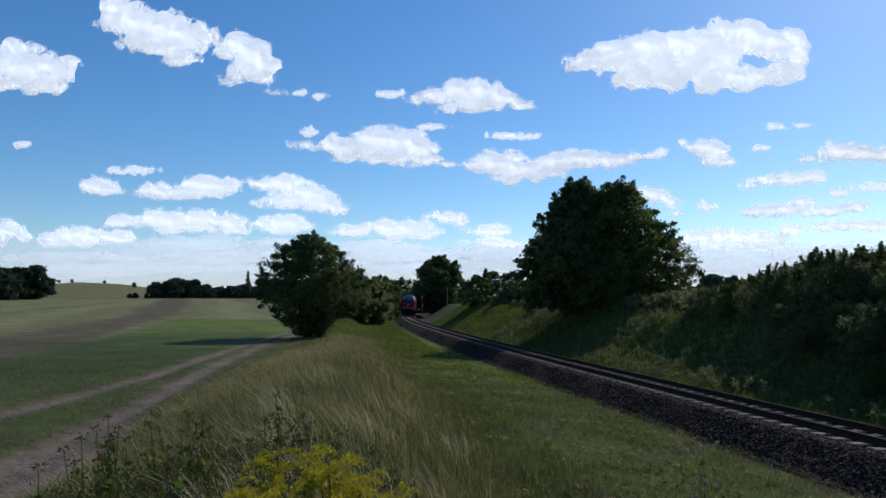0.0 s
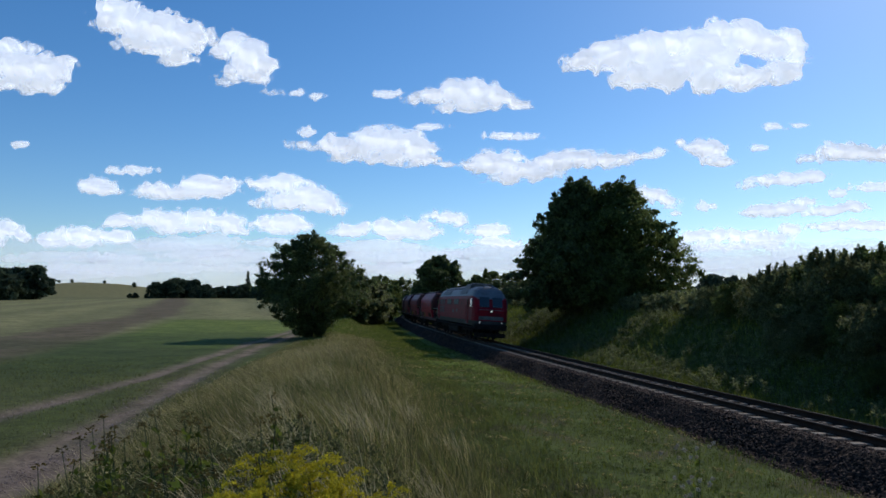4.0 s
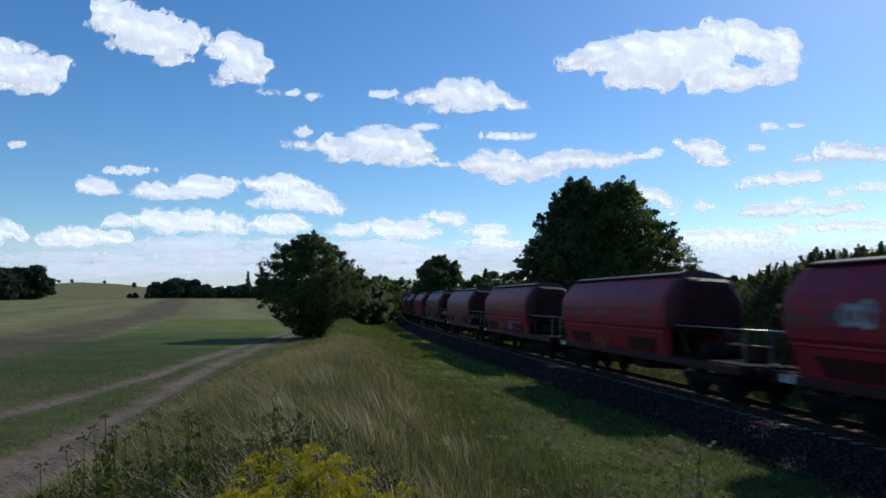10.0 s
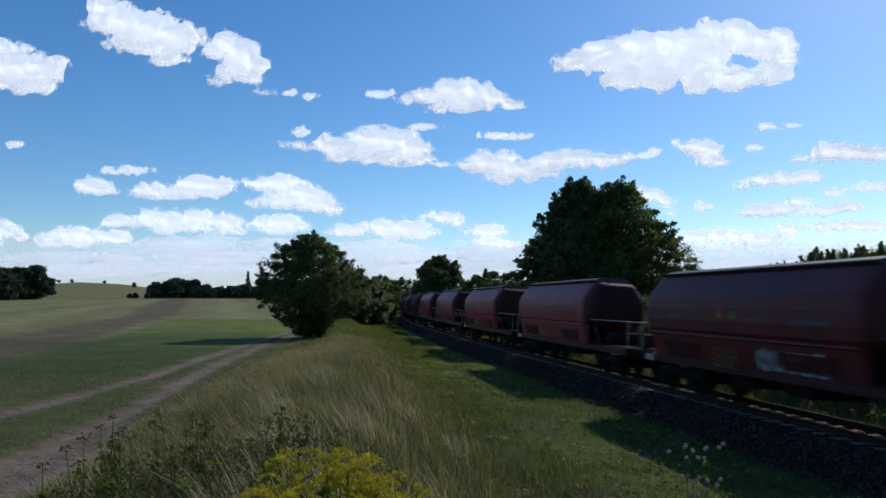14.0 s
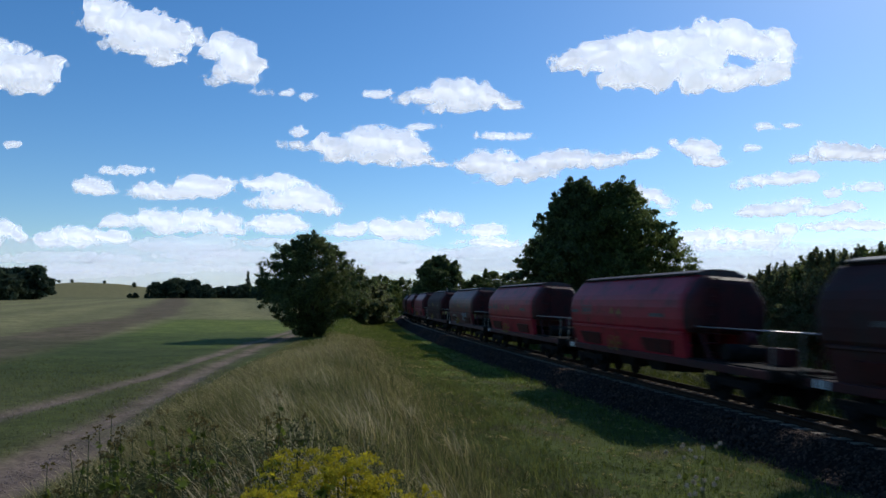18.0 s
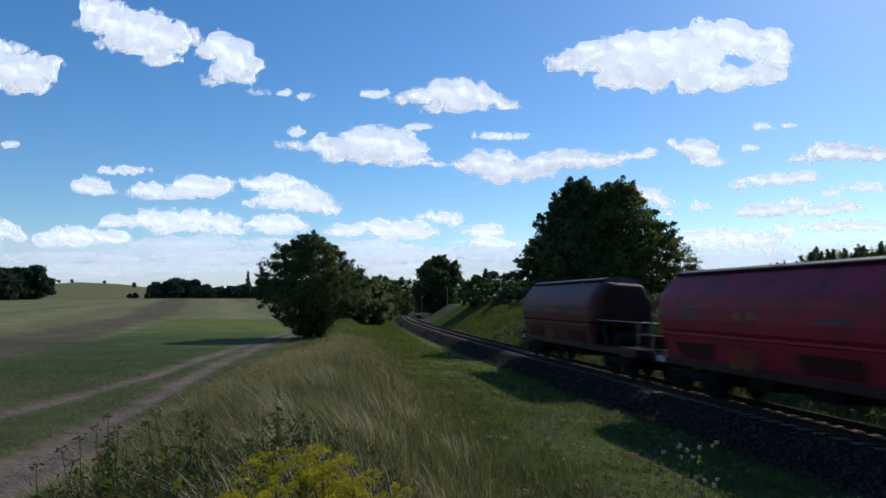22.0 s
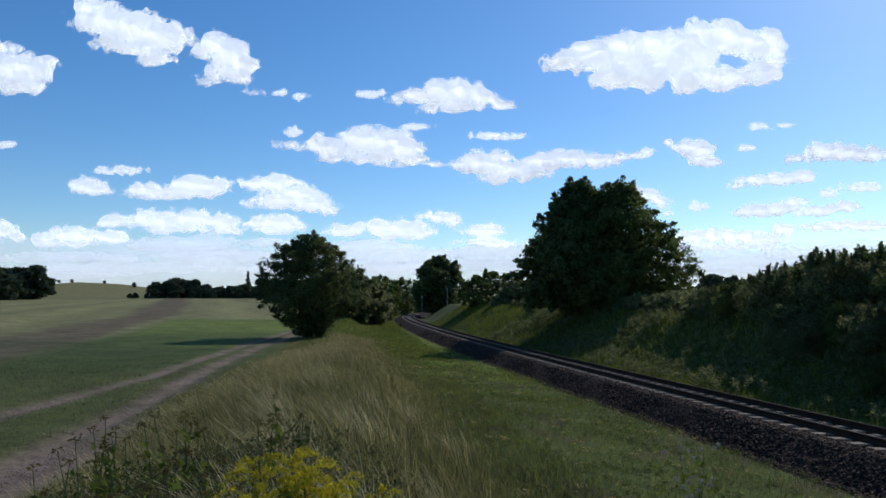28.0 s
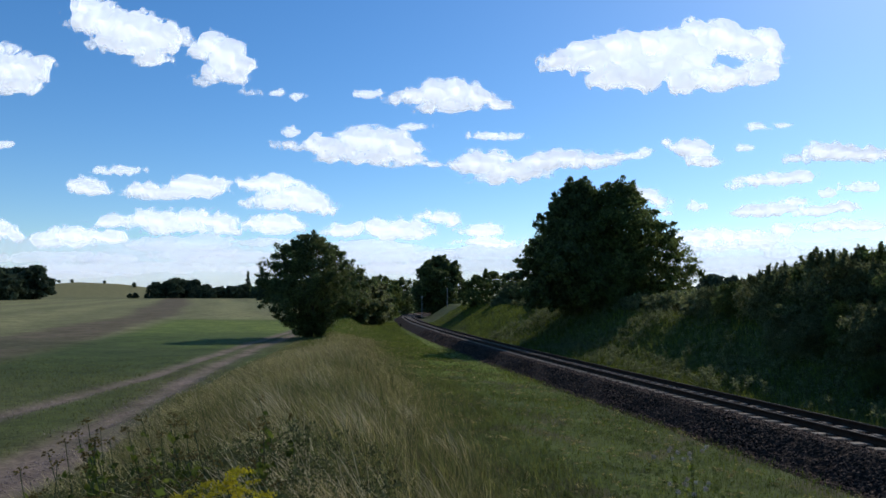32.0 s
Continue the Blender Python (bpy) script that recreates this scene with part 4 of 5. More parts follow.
graffiti(WAGONS[18], -4.6, 1.55, 2.4, 0.8, M_CHALK, 4, "white sprayed graffiti loops")
graffiti(WAGONS[18], 0.3, 1.75, 2.4, 0.7, M_BLUE, 5, "pale blue sprayed graffiti loops")


# ---- vegetation ----
def ribbons(base, direction, length, width, lean, rng, segs=2):
    """Bent tapering blades: arrays of verts and triangles."""
    n = len(base)
    side = np.stack([-np.sin(direction), np.cos(direction), np.zeros(n)], -1)
    fwd = np.stack([np.cos(direction), np.sin(direction), np.zeros(n)], -1)
    rows = []
    for k in range(segs):
        t = k / segs
        c = base + fwd * (lean * length * t * t)[:, None]
        c[:, 2] += length * (t - 0.25 * lean * t * t)
        w = (width * (1 - 0.6 * t))[:, None]
        rows += [c - side * w, c + side * w]
    tip = base + fwd * (lean * length)[:, None]
    tip[:, 2] += length * (1 - 0.25 * lean)
    V = np.stack(rows + [tip], 1)
    m = 2 * segs + 1
    f = []
    for k in range(segs - 1):
        a = 2 * k
        f += [[a, a + 1, a + 3], [a, a + 3, a + 2]]
    f.append([2 * segs - 2, 2 * segs - 1, 2 * segs])
    F = (np.array(f)[None] + m * np.arange(n)[:, None, None]).reshape(-1, 3)
    return V.reshape(-1, 3), F


def leaf_cloud(centres, radius, per, size, rng, flat=0.7, droop=0.0):
    """Leaves as small rhombi scattered round clump centres."""
    n = len(centres) * per
    c = np.repeat(centres, per, 0)
    rad = np.repeat(radius, per)
    p = rng.normal(size=(n, 3))
    p /= np.linalg.norm(p, axis=1, keepdims=True)
    p *= (rng.random(n) ** 0.75)[:, None]
    p[:, 2] *= flat
    c = c + p * rad[:, None]
    u = rng.normal(size=(n, 3))
    u[:, 2] -= droop
    u /= np.linalg.norm(u, axis=1, keepdims=True)
    w = rng.normal(size=(n, 3))
    w -= (w * u).sum(1, keepdims=True) * u
    w /= np.linalg.norm(w, axis=1, keepdims=True)
    s = size * rng.uniform(0.6, 1.4, n)[:, None]
    V = np.stack([c - u * s, c + w * s * 0.55, c + u * s, c - w * s * 0.55], 1).reshape(-1, 3)
    F = (np.arange(4)[None] + 4 * np.arange(n)[:, None])
    return V, F


def tree(name, x, y, height, rx, ry, base_frac, clumps, per, leaf, material, label, category, seed, group="", limbs=9, trunk_r=0.25, shape=(0.5, 0.9, 1.0, 0.95, 0.75, 0.2), clump_r=0.75, sink=0.1, shoots=0, sprays=0, droop=0.0):
    rng = np.random.default_rng(seed)
    rnd = random.Random(seed)
    t = thing(name, pose(x, y, gz(x, y) - sink), label, category, group)
    zc = height * (base_frac + 1) / 2
    rz = height * (1 - base_frac) / 2
    # clump centres inside an uneven envelope
    pts = []
    hs, ws = np.linspace(0, 1, len(shape)), np.array(shape)
    while len(pts) < clumps:
        u = rng.random()
        w0 = float(np.interp(u, hs, ws))
        if rng.random() > w0 + 0.1:
            continue
        a = rng.uniform(0, math.tau)
        bump = 0.90 + 0.17 * math.sin(3 * a + 7 * u + seed) + 0.13 * math.sin(5 * a - 11 * u + 2 * seed) + 0.06 * math.sin(2 * a + 17 * u)
        r = w0 * bump * rng.random() ** 0.42 * (1.0 if rng.random() > 0.14 else 1.12)
        pts.append((math.cos(a) * r * rx, math.sin(a) * r * ry, height * (base_frac + (1 - base_frac) * u * 0.96)))
    for k in range(shoots):
        a, q = rng.uniform(0, math.tau), rng.uniform(0.2, 0.9)
        lx, ly, hh = rng.uniform(-0.3, 0.3), rng.uniform(-0.3, 0.3), rng.uniform(0.4, 1.25)
        for j in range(7):
            pts.append((math.cos(a) * q * rx * 0.8 + lx * j / 6, math.sin(a) * q * ry * 0.8 + ly * j / 6, height * (0.9 + 0.035 * hh * j - 0.14 * q)))
    pts = np.array(pts)
    nshoot = 7 * shoots
    # trunk and limbs
    bm = bmesh.new()
    fork = height * max(base_frac, 0.12) + 0.25
    p0 = Vector((0, 0, -0.3))
    lastr = trunk_r * 1.25
    for k in range(4):
        q0 = Vector((rnd.uniform(-0.06, 0.06) * height * 0.1, rnd.uniform(-0.06, 0.06) * height * 0.1, fork * (k + 1) / 3.2 if k < 3 else zc + rz * 0.45))
        r1 = trunk_r * (1 - 0.22 * (k + 1))
        rod(bm, p0, q0, lastr, r1, 9)
        p0, lastr = q0, r1
    trunk = part("trunk", bm, M_BARK, t)
    order = rng.permutation(len(pts))[:limbs]
    for i in order:
        e = Vector(pts[i])
        s0 = Vector((0, 0, fork * rnd.uniform(0.75, 1.25)))
        m0 = s0.lerp(e, 0.5) + Vector((0, 0, 0.08 * height * rnd.uniform(0, 1)))
        bm = bmesh.new()
        rod(bm, s0, m0, trunk_r * 0.42, trunk_r * 0.25, 6)
        rod(bm, m0, e, trunk_r * 0.25, trunk_r * 0.08, 6)
        part("limb", bm, M_BARK, t)
    rad = rng.uniform(0.6, 1.25, len(pts)) * clump_r
    if nshoot:
        rad[-nshoot:] = np.tile(np.linspace(0.15, 0.05, 7), shoots)
    if sprays:
        # twigs that reach past the rim, each with a few drooping leaves
        tips = pts[rng.integers(0, clumps, sprays)]
        mid = np.array([0, 0, zc])
        away = (tips - mid) / np.array([rx, ry, rz])
        far_out = np.linalg.norm(away, axis=1) > 0.62
        tips, away = tips[far_out], away[far_out]
        away = away / np.linalg.norm(away, axis=1, keepdims=True) + rng.normal(0, 0.45, away.shape)
        reach = rng.uniform(0.2, 1.0, len(tips))[:, None] * clump_r * 0.95
        ext = np.concatenate([tips + away * reach * j for j in (0.45, 0.75, 1.0)])
        pts = np.concatenate([pts, ext])
        rad = np.concatenate([rad, np.repeat((0.8, 0.6, 0.4), len(tips)) * clump_r])
    V, F = leaf_cloud(pts, rad, per, leaf, rng, droop=droop)
    crown = new("crown", mesh_np("crown", V, F, material))
    crown.parent = t
    return t


def place(ob, x, y, turn, scale, dz=-0.1):
    c = copy_thing(ob, pose(x, y, gz(x, y) + dz, 0, 0, turn))
    c.scale = (scale, scale, scale * 1.0)
    return c


def trees():
    # the two broad trees on the cutting's edge and the smaller one on the bank
    dome = (0.70, 0.92, 1.0, 0.97, 0.86, 0.74, 0.56, 0.34, 0.12)
    tree("chestnut_tree", 11.9, 62.7, 11.7, 5.7, 5.3, 0.05, 2000, 30, 0.14, M_LEAF_A, "broad dark chestnut tree on the cutting edge", "tree", 11, limbs=14, trunk_r=0.42, clump_r=0.62, sprays=700, droop=0.7, shape=(0.72, 0.94, 1.0, 0.95, 0.82, 0.66, 0.46, 0.28, 0.1))
    tree("robinia_tree", 14.9, 61.0, 11.2, 6.0, 5.0, 0.03, 2000, 32, 0.11, M_LEAF_B, "spreading mid-green robinia tree on the cutting edge", "tree", 13, limbs=12, trunk_r=0.3, clump_r=0.66, sprays=700, droop=0.5, shape=dome)
    tree("bank_tree", -10.6, 58.0, 8.4, 4.5, 4.1, 0.03, 1200, 32, 0.095, M_LEAF_A, "small bushy dark green tree beside the farm track", "tree", 23, limbs=13, trunk_r=0.17, clump_r=0.52, sprays=420, shape=(0.22, 0.40, 0.72, 0.98, 1.0, 0.92, 0.78, 0.5, 0.16))
    # trees that line the curve further off
    for k, (x, y, h, r, mt, sd) in enumerate(((-12.9, 106, 6.8, 2.8, M_LEAF_C, 31), (-11.2, 112, 6.6, 2.9, M_LEAF_C, 32), (-15.5, 118, 6.8, 3.0, M_LEAF_B, 33), (-12.0, 124, 7.4, 3.2, M_LEAF_C, 37), (-12.6, 140, 8.2, 3.5, M_LEAF_B, 38), (-18.5, 128, 7.5, 3.4, M_LEAF_A, 39), (-14.5, 158, 9.2, 3.8, M_LEAF_A, 46), (-13.2, 176, 9.6, 4.0, M_LEAF_B, 47), (-11.0, 196, 10.2, 4.2, M_LEAF_A, 48), (-20.5, 150, 8.5, 4.2, M_LEAF_A, 49))):
        tree("lineside_tree", x, y, h, r, r, 0.0, 210, 42, 0.2, mt, "green tree in a row along the curving line", "tree", sd, "trees along the railway curve", 5, 0.18, clump_r=0.8, sprays=90)
    tree("round_tree", -0.9, 172, 13.0, 6.6, 6.2, 0.0, 460, 56, 0.28, M_LEAF_A, "large rounded dark green tree beyond the curve", "tree", 34, "trees along the railway curve", 6, 0.4, clump_r=1.1, sprays=140, shape=(0.6, 0.75, 0.9, 1.0, 1.0, 0.9, 0.62, 0.2))
    tree("round_tree", -4.2, 214, 13.4, 5.0, 5.0, 0.0, 120, 90, 0.42, M_LEAF_A, "large dark green tree far down the line", "tree", 35, "trees along the railway curve", 4, 0.4, clump_r=1.2)
    for k, (x, y, h, r, sd) in enumerate(((7.5, 110, 5.5, 3.3, 41), (5.2, 115, 4.9, 2.5, 42), (12.0, 105, 4.0, 3.1, 43), (14.2, 97.5, 3.4, 3.0, 44), (10.0, 100, 3.6, 2.3, 45))):
        tree("cutting_shrub", x, y, h, r, r * 0.9, 0.0, 200, 44, 0.13, M_LEAF_B if k < 2 else M_LEAF_C, "tall green shrub on the cutting crest", "shrub", sd, "shrubs on the cutting", 5, 0.1, clump_r=0.55, sprays=90)
    # dense hedge on the right-hand crest
    base = [tree("hedge_shrub", 60 + 6 * i, -60, 3.6, 2.2, 2.0, 0.0, 260, 62, 0.07, (M_LEAF_C, M_LEAF_B, M_LEAF_C)[i], "dense olive-green hedge shrub with upright twigs", "shrub", 51 + i, "hedge shrubs on the crest", 8, 0.07, clump_r=0.5, shoots=24, shape=(0.8, 1.0, 1.0, 0.95, 0.8, 0.45)) for i in range(3)]
    rr = random.Random(8)
    n = 0
    for row, (off0, s0, s1, sc0) in enumerate(((5.9, -8, 13, 0.7), (7.7, -6, 21, 0.88), (9.8, -2, 29.5, 1.06), (11.8, 4, 31, 1.12), (14.4, 10, 33, 1.12))):
        s = s0
        while s < s1:
            off = off0 + rr.uniform(-0.5, 0.5)
            x, y, _ = rail_point(s, off)
            sc = sc0 * 0.74 * rr.uniform(0.88, 1.12) * (1.0 - 0.45 * max(0.0, (s - s1 + 8) / 8))
            m = pose(float(x), float(y), gz(float(x), float(y)) - 0.15, 0, 0, rr.uniform(0, 360))
            if n < 3:
                base[n].matrix_world = m
                base[n].scale = (sc, sc, sc)
            else:
                c = copy_thing(base[n % 3], m)
                c.scale = (sc, sc, sc)
            n += 1
            s += rr.uniform(1.7, 2.3)
    # low brush at the crest
    low = tree("crest_bush", 70, -70, 1.3, 1.5, 1.3, 0.0, 40, 60, 0.10, M_LEAF_C, "low green brush along the crest", "bush", 61, "brush along the crest", 3, 0.04, clump_r=0.35)
    for k in range(46):
        s = 26 + 1.5 * k
        x, y, _ = rail_point(s, 10.0 + rr.uniform(-0.4, 3.6))
        place(low, float(x), float(y), rr.uniform(0, 360), rr.uniform(0.7, 1.3), -0.05)
    x, y, _ = rail_point(31, 10.4)
    low.matrix_world = pose(float(x), float(y), gz(float(x), float(y)))
    # far trees and woods
    far = [tree("far_tree", -300 + 12 * i, 310, 11.0, 5.0, 5.0, 0.03, 60, 60, 0.75, M_LEAF_FAR, "dark distant field tree", "tree", 71 + i, "distant trees", 2, 0.3, clump_r=1.5) for i in range(3)]
    rows = []
    rr = random.Random(88)
    for k in range(24):
        rows.append((rr.uniform(-222, -175), rr.uniform(285, 318), rr.uniform(0.95, 1.4)))
    for k in range(13):
        rows.append((rr.uniform(-149, -134), rr.uniform(370, 395), rr.uniform(0.7, 1.05)))
    for k in range(64):
        rows.append((-135 + 0.95 * k + rr.uniform(-3, 3), rr.uniform(372, 400), rr.uniform(0.3, 0.72)))
    for k in range(16):
        rows.append((-75 + 5.2 * k + rr.uniform(-2, 2), rr.uniform(290, 340), rr.uniform(0.7, 1.0)))
    for k in range(8):
        rows.append((-163 + 1.7 * k + rr.uniform(-2, 2), rr.uniform(372, 392), rr.uniform(0.15, 0.42)))
    for k in range(9):
        rows.append((62 + 2.3 * k + rr.uniform(-1, 1), rr.uniform(165, 180), rr.uniform(0.45, 0.62)))
    for k in range(10):
        rows.append((80 + 16 * k + rr.uniform(-4, 4), rr.uniform(230, 300), rr.uniform(0.6, 0.9)))
    for k in range(9):
        rows.append((-520 + 26 * k + rr.uniform(-9, 9), rr.uniform(860, 900), rr.uniform(0.25, 0.5)))
    for i, (x, y, sc) in enumerate(rows):
        place(far[i % 3], x, y, rr.uniform(0, 360), sc, -0.4)
    for i in range(3):
        far[i].matrix_world = pose(-205 + 12 * i, 300, gz(-205 + 12 * i, 300) - 0.3)
    # two pointed conifers over the far wood
    for x, y, h in ((-106, 392, 14.5), (-99.5, 396, 13.0)):
        t = thing("conifer", pose(x, y, gz(x, y)), "dark pointed conifer above the far wood", "tree", "distant trees")
        part("trunk", one(rod, (0, 0, 0), (0, 0, h), 0.2, 0.03, 6), M_BARK, t)
        g = np.random.default_rng(int(h * 10))
        zz = g.uniform(0.12, 1.0, 120)
        ang = g.uniform(0, math.tau, 120)
        rr2 = (1 - zz) * 3.4 * np.sqrt(g.random(120))
        V, F = leaf_cloud(np.stack([rr2 * np.cos(ang), rr2 * np.sin(ang), zz * h], -1), np.full(120, 0.5), 25, 0.35, g)
        c = new("crown", mesh_np("crown", V, F, M_LEAF_FAR))
        c.parent = t


trees()


def scatter_grass():
    rng = np.random.default_rng(77)

    def field_of(name, n, region, hmin, hmax, width, lean, material, label, keep=None, segs=2, wind=math.pi * 0.98, spread_=0.9):
        x, y = region(n)
        z, d, a, rut, bank = ground_z(x, y, True)
        ok = np.ones(len(x), bool) if keep is None else keep(x, y, d, rut, bank)
        x, y, z = x[ok], y[ok], z[ok]
        m = len(x)
        L = rng.uniform(hmin, hmax, m) * (0.75 + 0.5 * smooth_noise(x, y, 0.8, 3.0)) * (0.35 + 0.65 * ease(x - path_x(y), 1.5, 5.0) if hmax > 0.5 else 1.0) * (1 - 0.5 * ease(y, 22, 48) * (x < 3)) * (1 - 0.55 * ease(x, bank_foot(y) - 1.5, bank_foot(y) + 1.2) * (hmax > 0.5))
        far = np.clip(np.hypot(x, y) / 20, 1, 2.6)
        V, F = ribbons(np.stack([x, y, z - 0.02], -1), wind + rng.normal(0, spread_, m), L, rng.uniform(0.6, 1.2, m) * width * far, rng.uniform(0.4, 1.4, m) * lean, rng, segs)
        return tagged(new(name, mesh_np(name, V, F, material)), label, "grass", kind="stuff")

    def bank_region(n):
        y = 3.2 + 62 * rng.random(n) ** 1.8
        lo, hi = path_x(y) + 1.5 + 0.9 * (1 - ease(y, 12, 22)), bank_foot(y) + 2.1
        return lo + (hi - lo) * rng.random(n), y

    def verge_region(n):
        y = 6 + 130 * rng.random(n) ** 1.8
        lo = bank_foot(y) - 1.2 - 4.5 * ease(y, 50, 75)
        hi = np.interp(y, CY, CX) - 2.6
        return lo + (hi - lo) * rng.random(n), y

    def slope_region(n):
        s = -2 + 120 * rng.random(n) ** 1.4
        o = rng.uniform(2.7, 10.0, n)
        x, y, t = np.interp(s, S, CX), np.interp(s, S, CY), np.interp(s, S, TH)
        return x + o * np.cos(t), y - o * np.sin(t)

    def field_region(n):
        y = 8 + 30 * rng.random(n) ** 1.3
        return path_x(y) + 1.6 - (3 + 0.75 * y) * rng.random(n) ** 1.2, y

    def end_region(n):
        y = 46 + 84 * rng.random(n) ** 1.3
        return path_x(y) + 2.2 + (bank_foot(y) + 4.0 - path_x(y) - 2.2) * rng.random(n), y

    def dry(x, y, d, r, b):
        p = 0.25 + 0.75 * smooth_noise(x, y, 0.7, 6.0) + 0.25 * ease(y, 10, 25) - 0.35 * ease(-x, 1.5, 4.0) * (1 - ease(y, 8, 16))
        return (rng.random(len(x)) < p * (1 - ease(x, bank_foot(y) - 2.0, bank_foot(y) + 2.0)))

    def moist(x, y, d, r, b):
        return rng.random(len(x)) < 1.15 - 0.6 * smooth_noise(x, y, 0.7, 6.0)

    field_of("dry_grass", 88000, bank_region, 0.35, 0.85, 0.0040, 1.0, M_STRAW, "long wind-bent dry grass on the bank", dry, segs=3, spread_=0.95, wind=math.pi * 1.05)
    field_of("bank_end_grass", 34000, end_region, 0.3, 0.5, 0.008, 0.5, M_GRASS, "rank green grass at the bank's far end", spread_=2)
    field_of("bank_end_straw", 9000, end_region, 0.35, 0.7, 0.005, 0.7, M_STRAW, "straw-coloured stalks at the bank's far end", spread_=1)

    def behind(n):
        return rng.uniform(-7, 2.2, n), rng.uniform(-9, 3.3, n)

    field_of("trodden_grass", 16000, behind, 0.12, 0.4, 0.005, 0.8, M_OLIVE, "trodden olive grass round the viewpoint", lambda x, y, d, r, b: (x > path_x(y) + 1.5) & (np.hypot(x, y) > 0.5), spread_=2)
    field_of("tall_stalks", 9000, bank_region, 0.55, 1.08, 0.0032, 1.15, M_PALE, "single tall bent straw stalks on the bank", dry, segs=4, spread_=0.4, wind=math.pi * 1.0)
    field_of("bank_grass", 125000, bank_region, 0.25, 0.66, 0.0058, 0.7, M_OLIVE, "olive-green grass among the dry stalks on the bank", moist, spread_=1.2)
    field_of("verge_grass", 150000, verge_region, 0.05, 0.26, 0.006, 0.6, M_GRASS, "short green grass beside the ballast", lambda x, y, d, r, b: (d < -2.7) & (rng.random(len(x)) < 0.35 + 0.8 * smooth_noise(x, y, 1.3, 8.0)), spread_=2)
    field_of("slope_grass", 75000, slope_region, 0.15, 0.5, 0.008, 0.5, M_GRASS, "rough green grass on the cutting slope", spread_=2)
    field_of("field_grass", 60000, field_region, 0.05, 0.13, 0.006, 0.6, M_OLIVE, "short green grass beside the farm track", lambda x, y, d, r, b: (r < 0.3) & (rng.random(len(x)) < 0.3 + 0.8 * smooth_noise(x, y, 0.6, 3.0)), spread_=2)


scatter_grass()


# ---- foreground weeds ----
def tuft(x, y, seed):
    rng = np.random.default_rng(seed)
    n = 110
    t = thing("grass_tuft", pose(x, y, gz(x, y) - 0.03), "tall straw-coloured grass tuft swaying in the wind", "grass tuft", "grass tufts on the bank")
    for name, k, mt in (("straw", 60, M_PALE), ("foliage", n, M_OLIVE)):
        b = np.stack([rng.normal(0, 0.14, k), rng.normal(0, 0.14, k), np.zeros(k)], -1)
        lo, hi = (0.6, 1.0) if k == 60 else (0.3, 0.7)
        V, F = ribbons(b, math.pi + rng.normal(0, 0.8, k), rng.uniform(lo, hi, k), rng.uniform(0.003, 0.005, k), rng.uniform(0.3, 0.9, k), rng, 3)
        ob = new(name, mesh_np(name, V, F, mt))
        ob.parent = t
        tagged(ob, kind="stuff")
    return t


rt = random.Random(31)
TUFTS = []
for k in range(22):
    ty = 4.6 + 13 * rt.random() ** 1.3
    tx = rt.uniform(-0.28 * ty, float(bank_foot(ty)) - 0.5)
    TUFTS.append(tuft(tx, ty, 300 + k))


def weed(kind, x, y, height, seed, tilt=0.0):
    """One upright weed on its own root."""
    rng = np.random.default_rng(seed)
    rnd = random.Random(seed)
    z = gz(x, y) - 0.03
    names = {"goldenrod": ("goldenrod_plant", "goldenrod with arching bright yellow plumes"), "tansy": ("tansy_plant", "dried brown-yellow tansy with flat flower heads"), "seed": ("seedhead_plant", "dry plant with pale fluffy seed heads")}
    t = thing(names[kind][0], pose(x, y, z), names[kind][1], "weed", "weeds on the bank")
    bm = bmesh.new()
    tips = []
    stems = 4 if kind == "goldenrod" else 4 if kind == "tansy" else 3
    for k in range(stems):
        a = rnd.uniform(0, math.tau)
        spread2 = rnd.uniform(0.05, 0.28 if kind == "tansy" else 0.16) * height
        h = height * rnd.uniform(0.62 if kind == "tansy" else 0.8, 1.0)
        p = Vector((0.03 * math.cos(a), 0.03 * math.sin(a), 0))
        q = Vector((spread2 * math.cos(a), spread2 * math.sin(a), h))
        m0 = p.lerp(q, 0.5) + Vector((0.02, 0, 0.02))
        rod(bm, p, m0, 0.006, 0.005, 5)
        rod(bm, m0, q, 0.005, 0.003, 5)
        tips.append(q)
    part("stem", bm, M_STEM, t)
    c = []
    for q in tips:
        for u in rng.uniform(0.1, 0.9, 16 if kind == "goldenrod" else 7):
            c.append((q.x * u, q.y * u, q.z * u))
    V, F = leaf_cloud(np.array(c), np.full(len(c), 0.06), 4, 0.034, rng)
    lv = new("leaves", mesh_np("leaves", V, F, M_GRASS))
    lv.parent = t
    if kind == "goldenrod":
        for q in tips:
            cs = []
            for b in range(9):
                a = rnd.uniform(0, math.tau)
                ln = rnd.uniform(0.08, 0.20)
                z0 = rnd.uniform(-0.14, 0.02)
                for u in np.linspace(0.1, 1, 7):
                    cs.append((q.x + math.cos(a) * ln * u, q.y + math.sin(a) * ln * u, q.z + z0 + 0.07 * math.sin(u * 2.4)))
            V, F = leaf_cloud(np.array(cs), np.full(len(cs), 0.024), 20, 0.0065, rng)
            pl = new("plume", mesh_np("plume", V, F, M_GOLD))
            pl.parent = t
    elif kind == "tansy":
        for q in tips:
            cs = np.array([(q.x + rng.uniform(-0.045, 0.045), q.y + rng.uniform(-0.045, 0.045), q.z + rng.uniform(-0.03, 0.02)) for _ in range(10)])
            V, F = leaf_cloud(cs, np.full(10, 0.014), 16, 0.007, rng, 0.6)
            hd = new("flower_head", mesh_np("flower_head", V, F, M_TANSY))
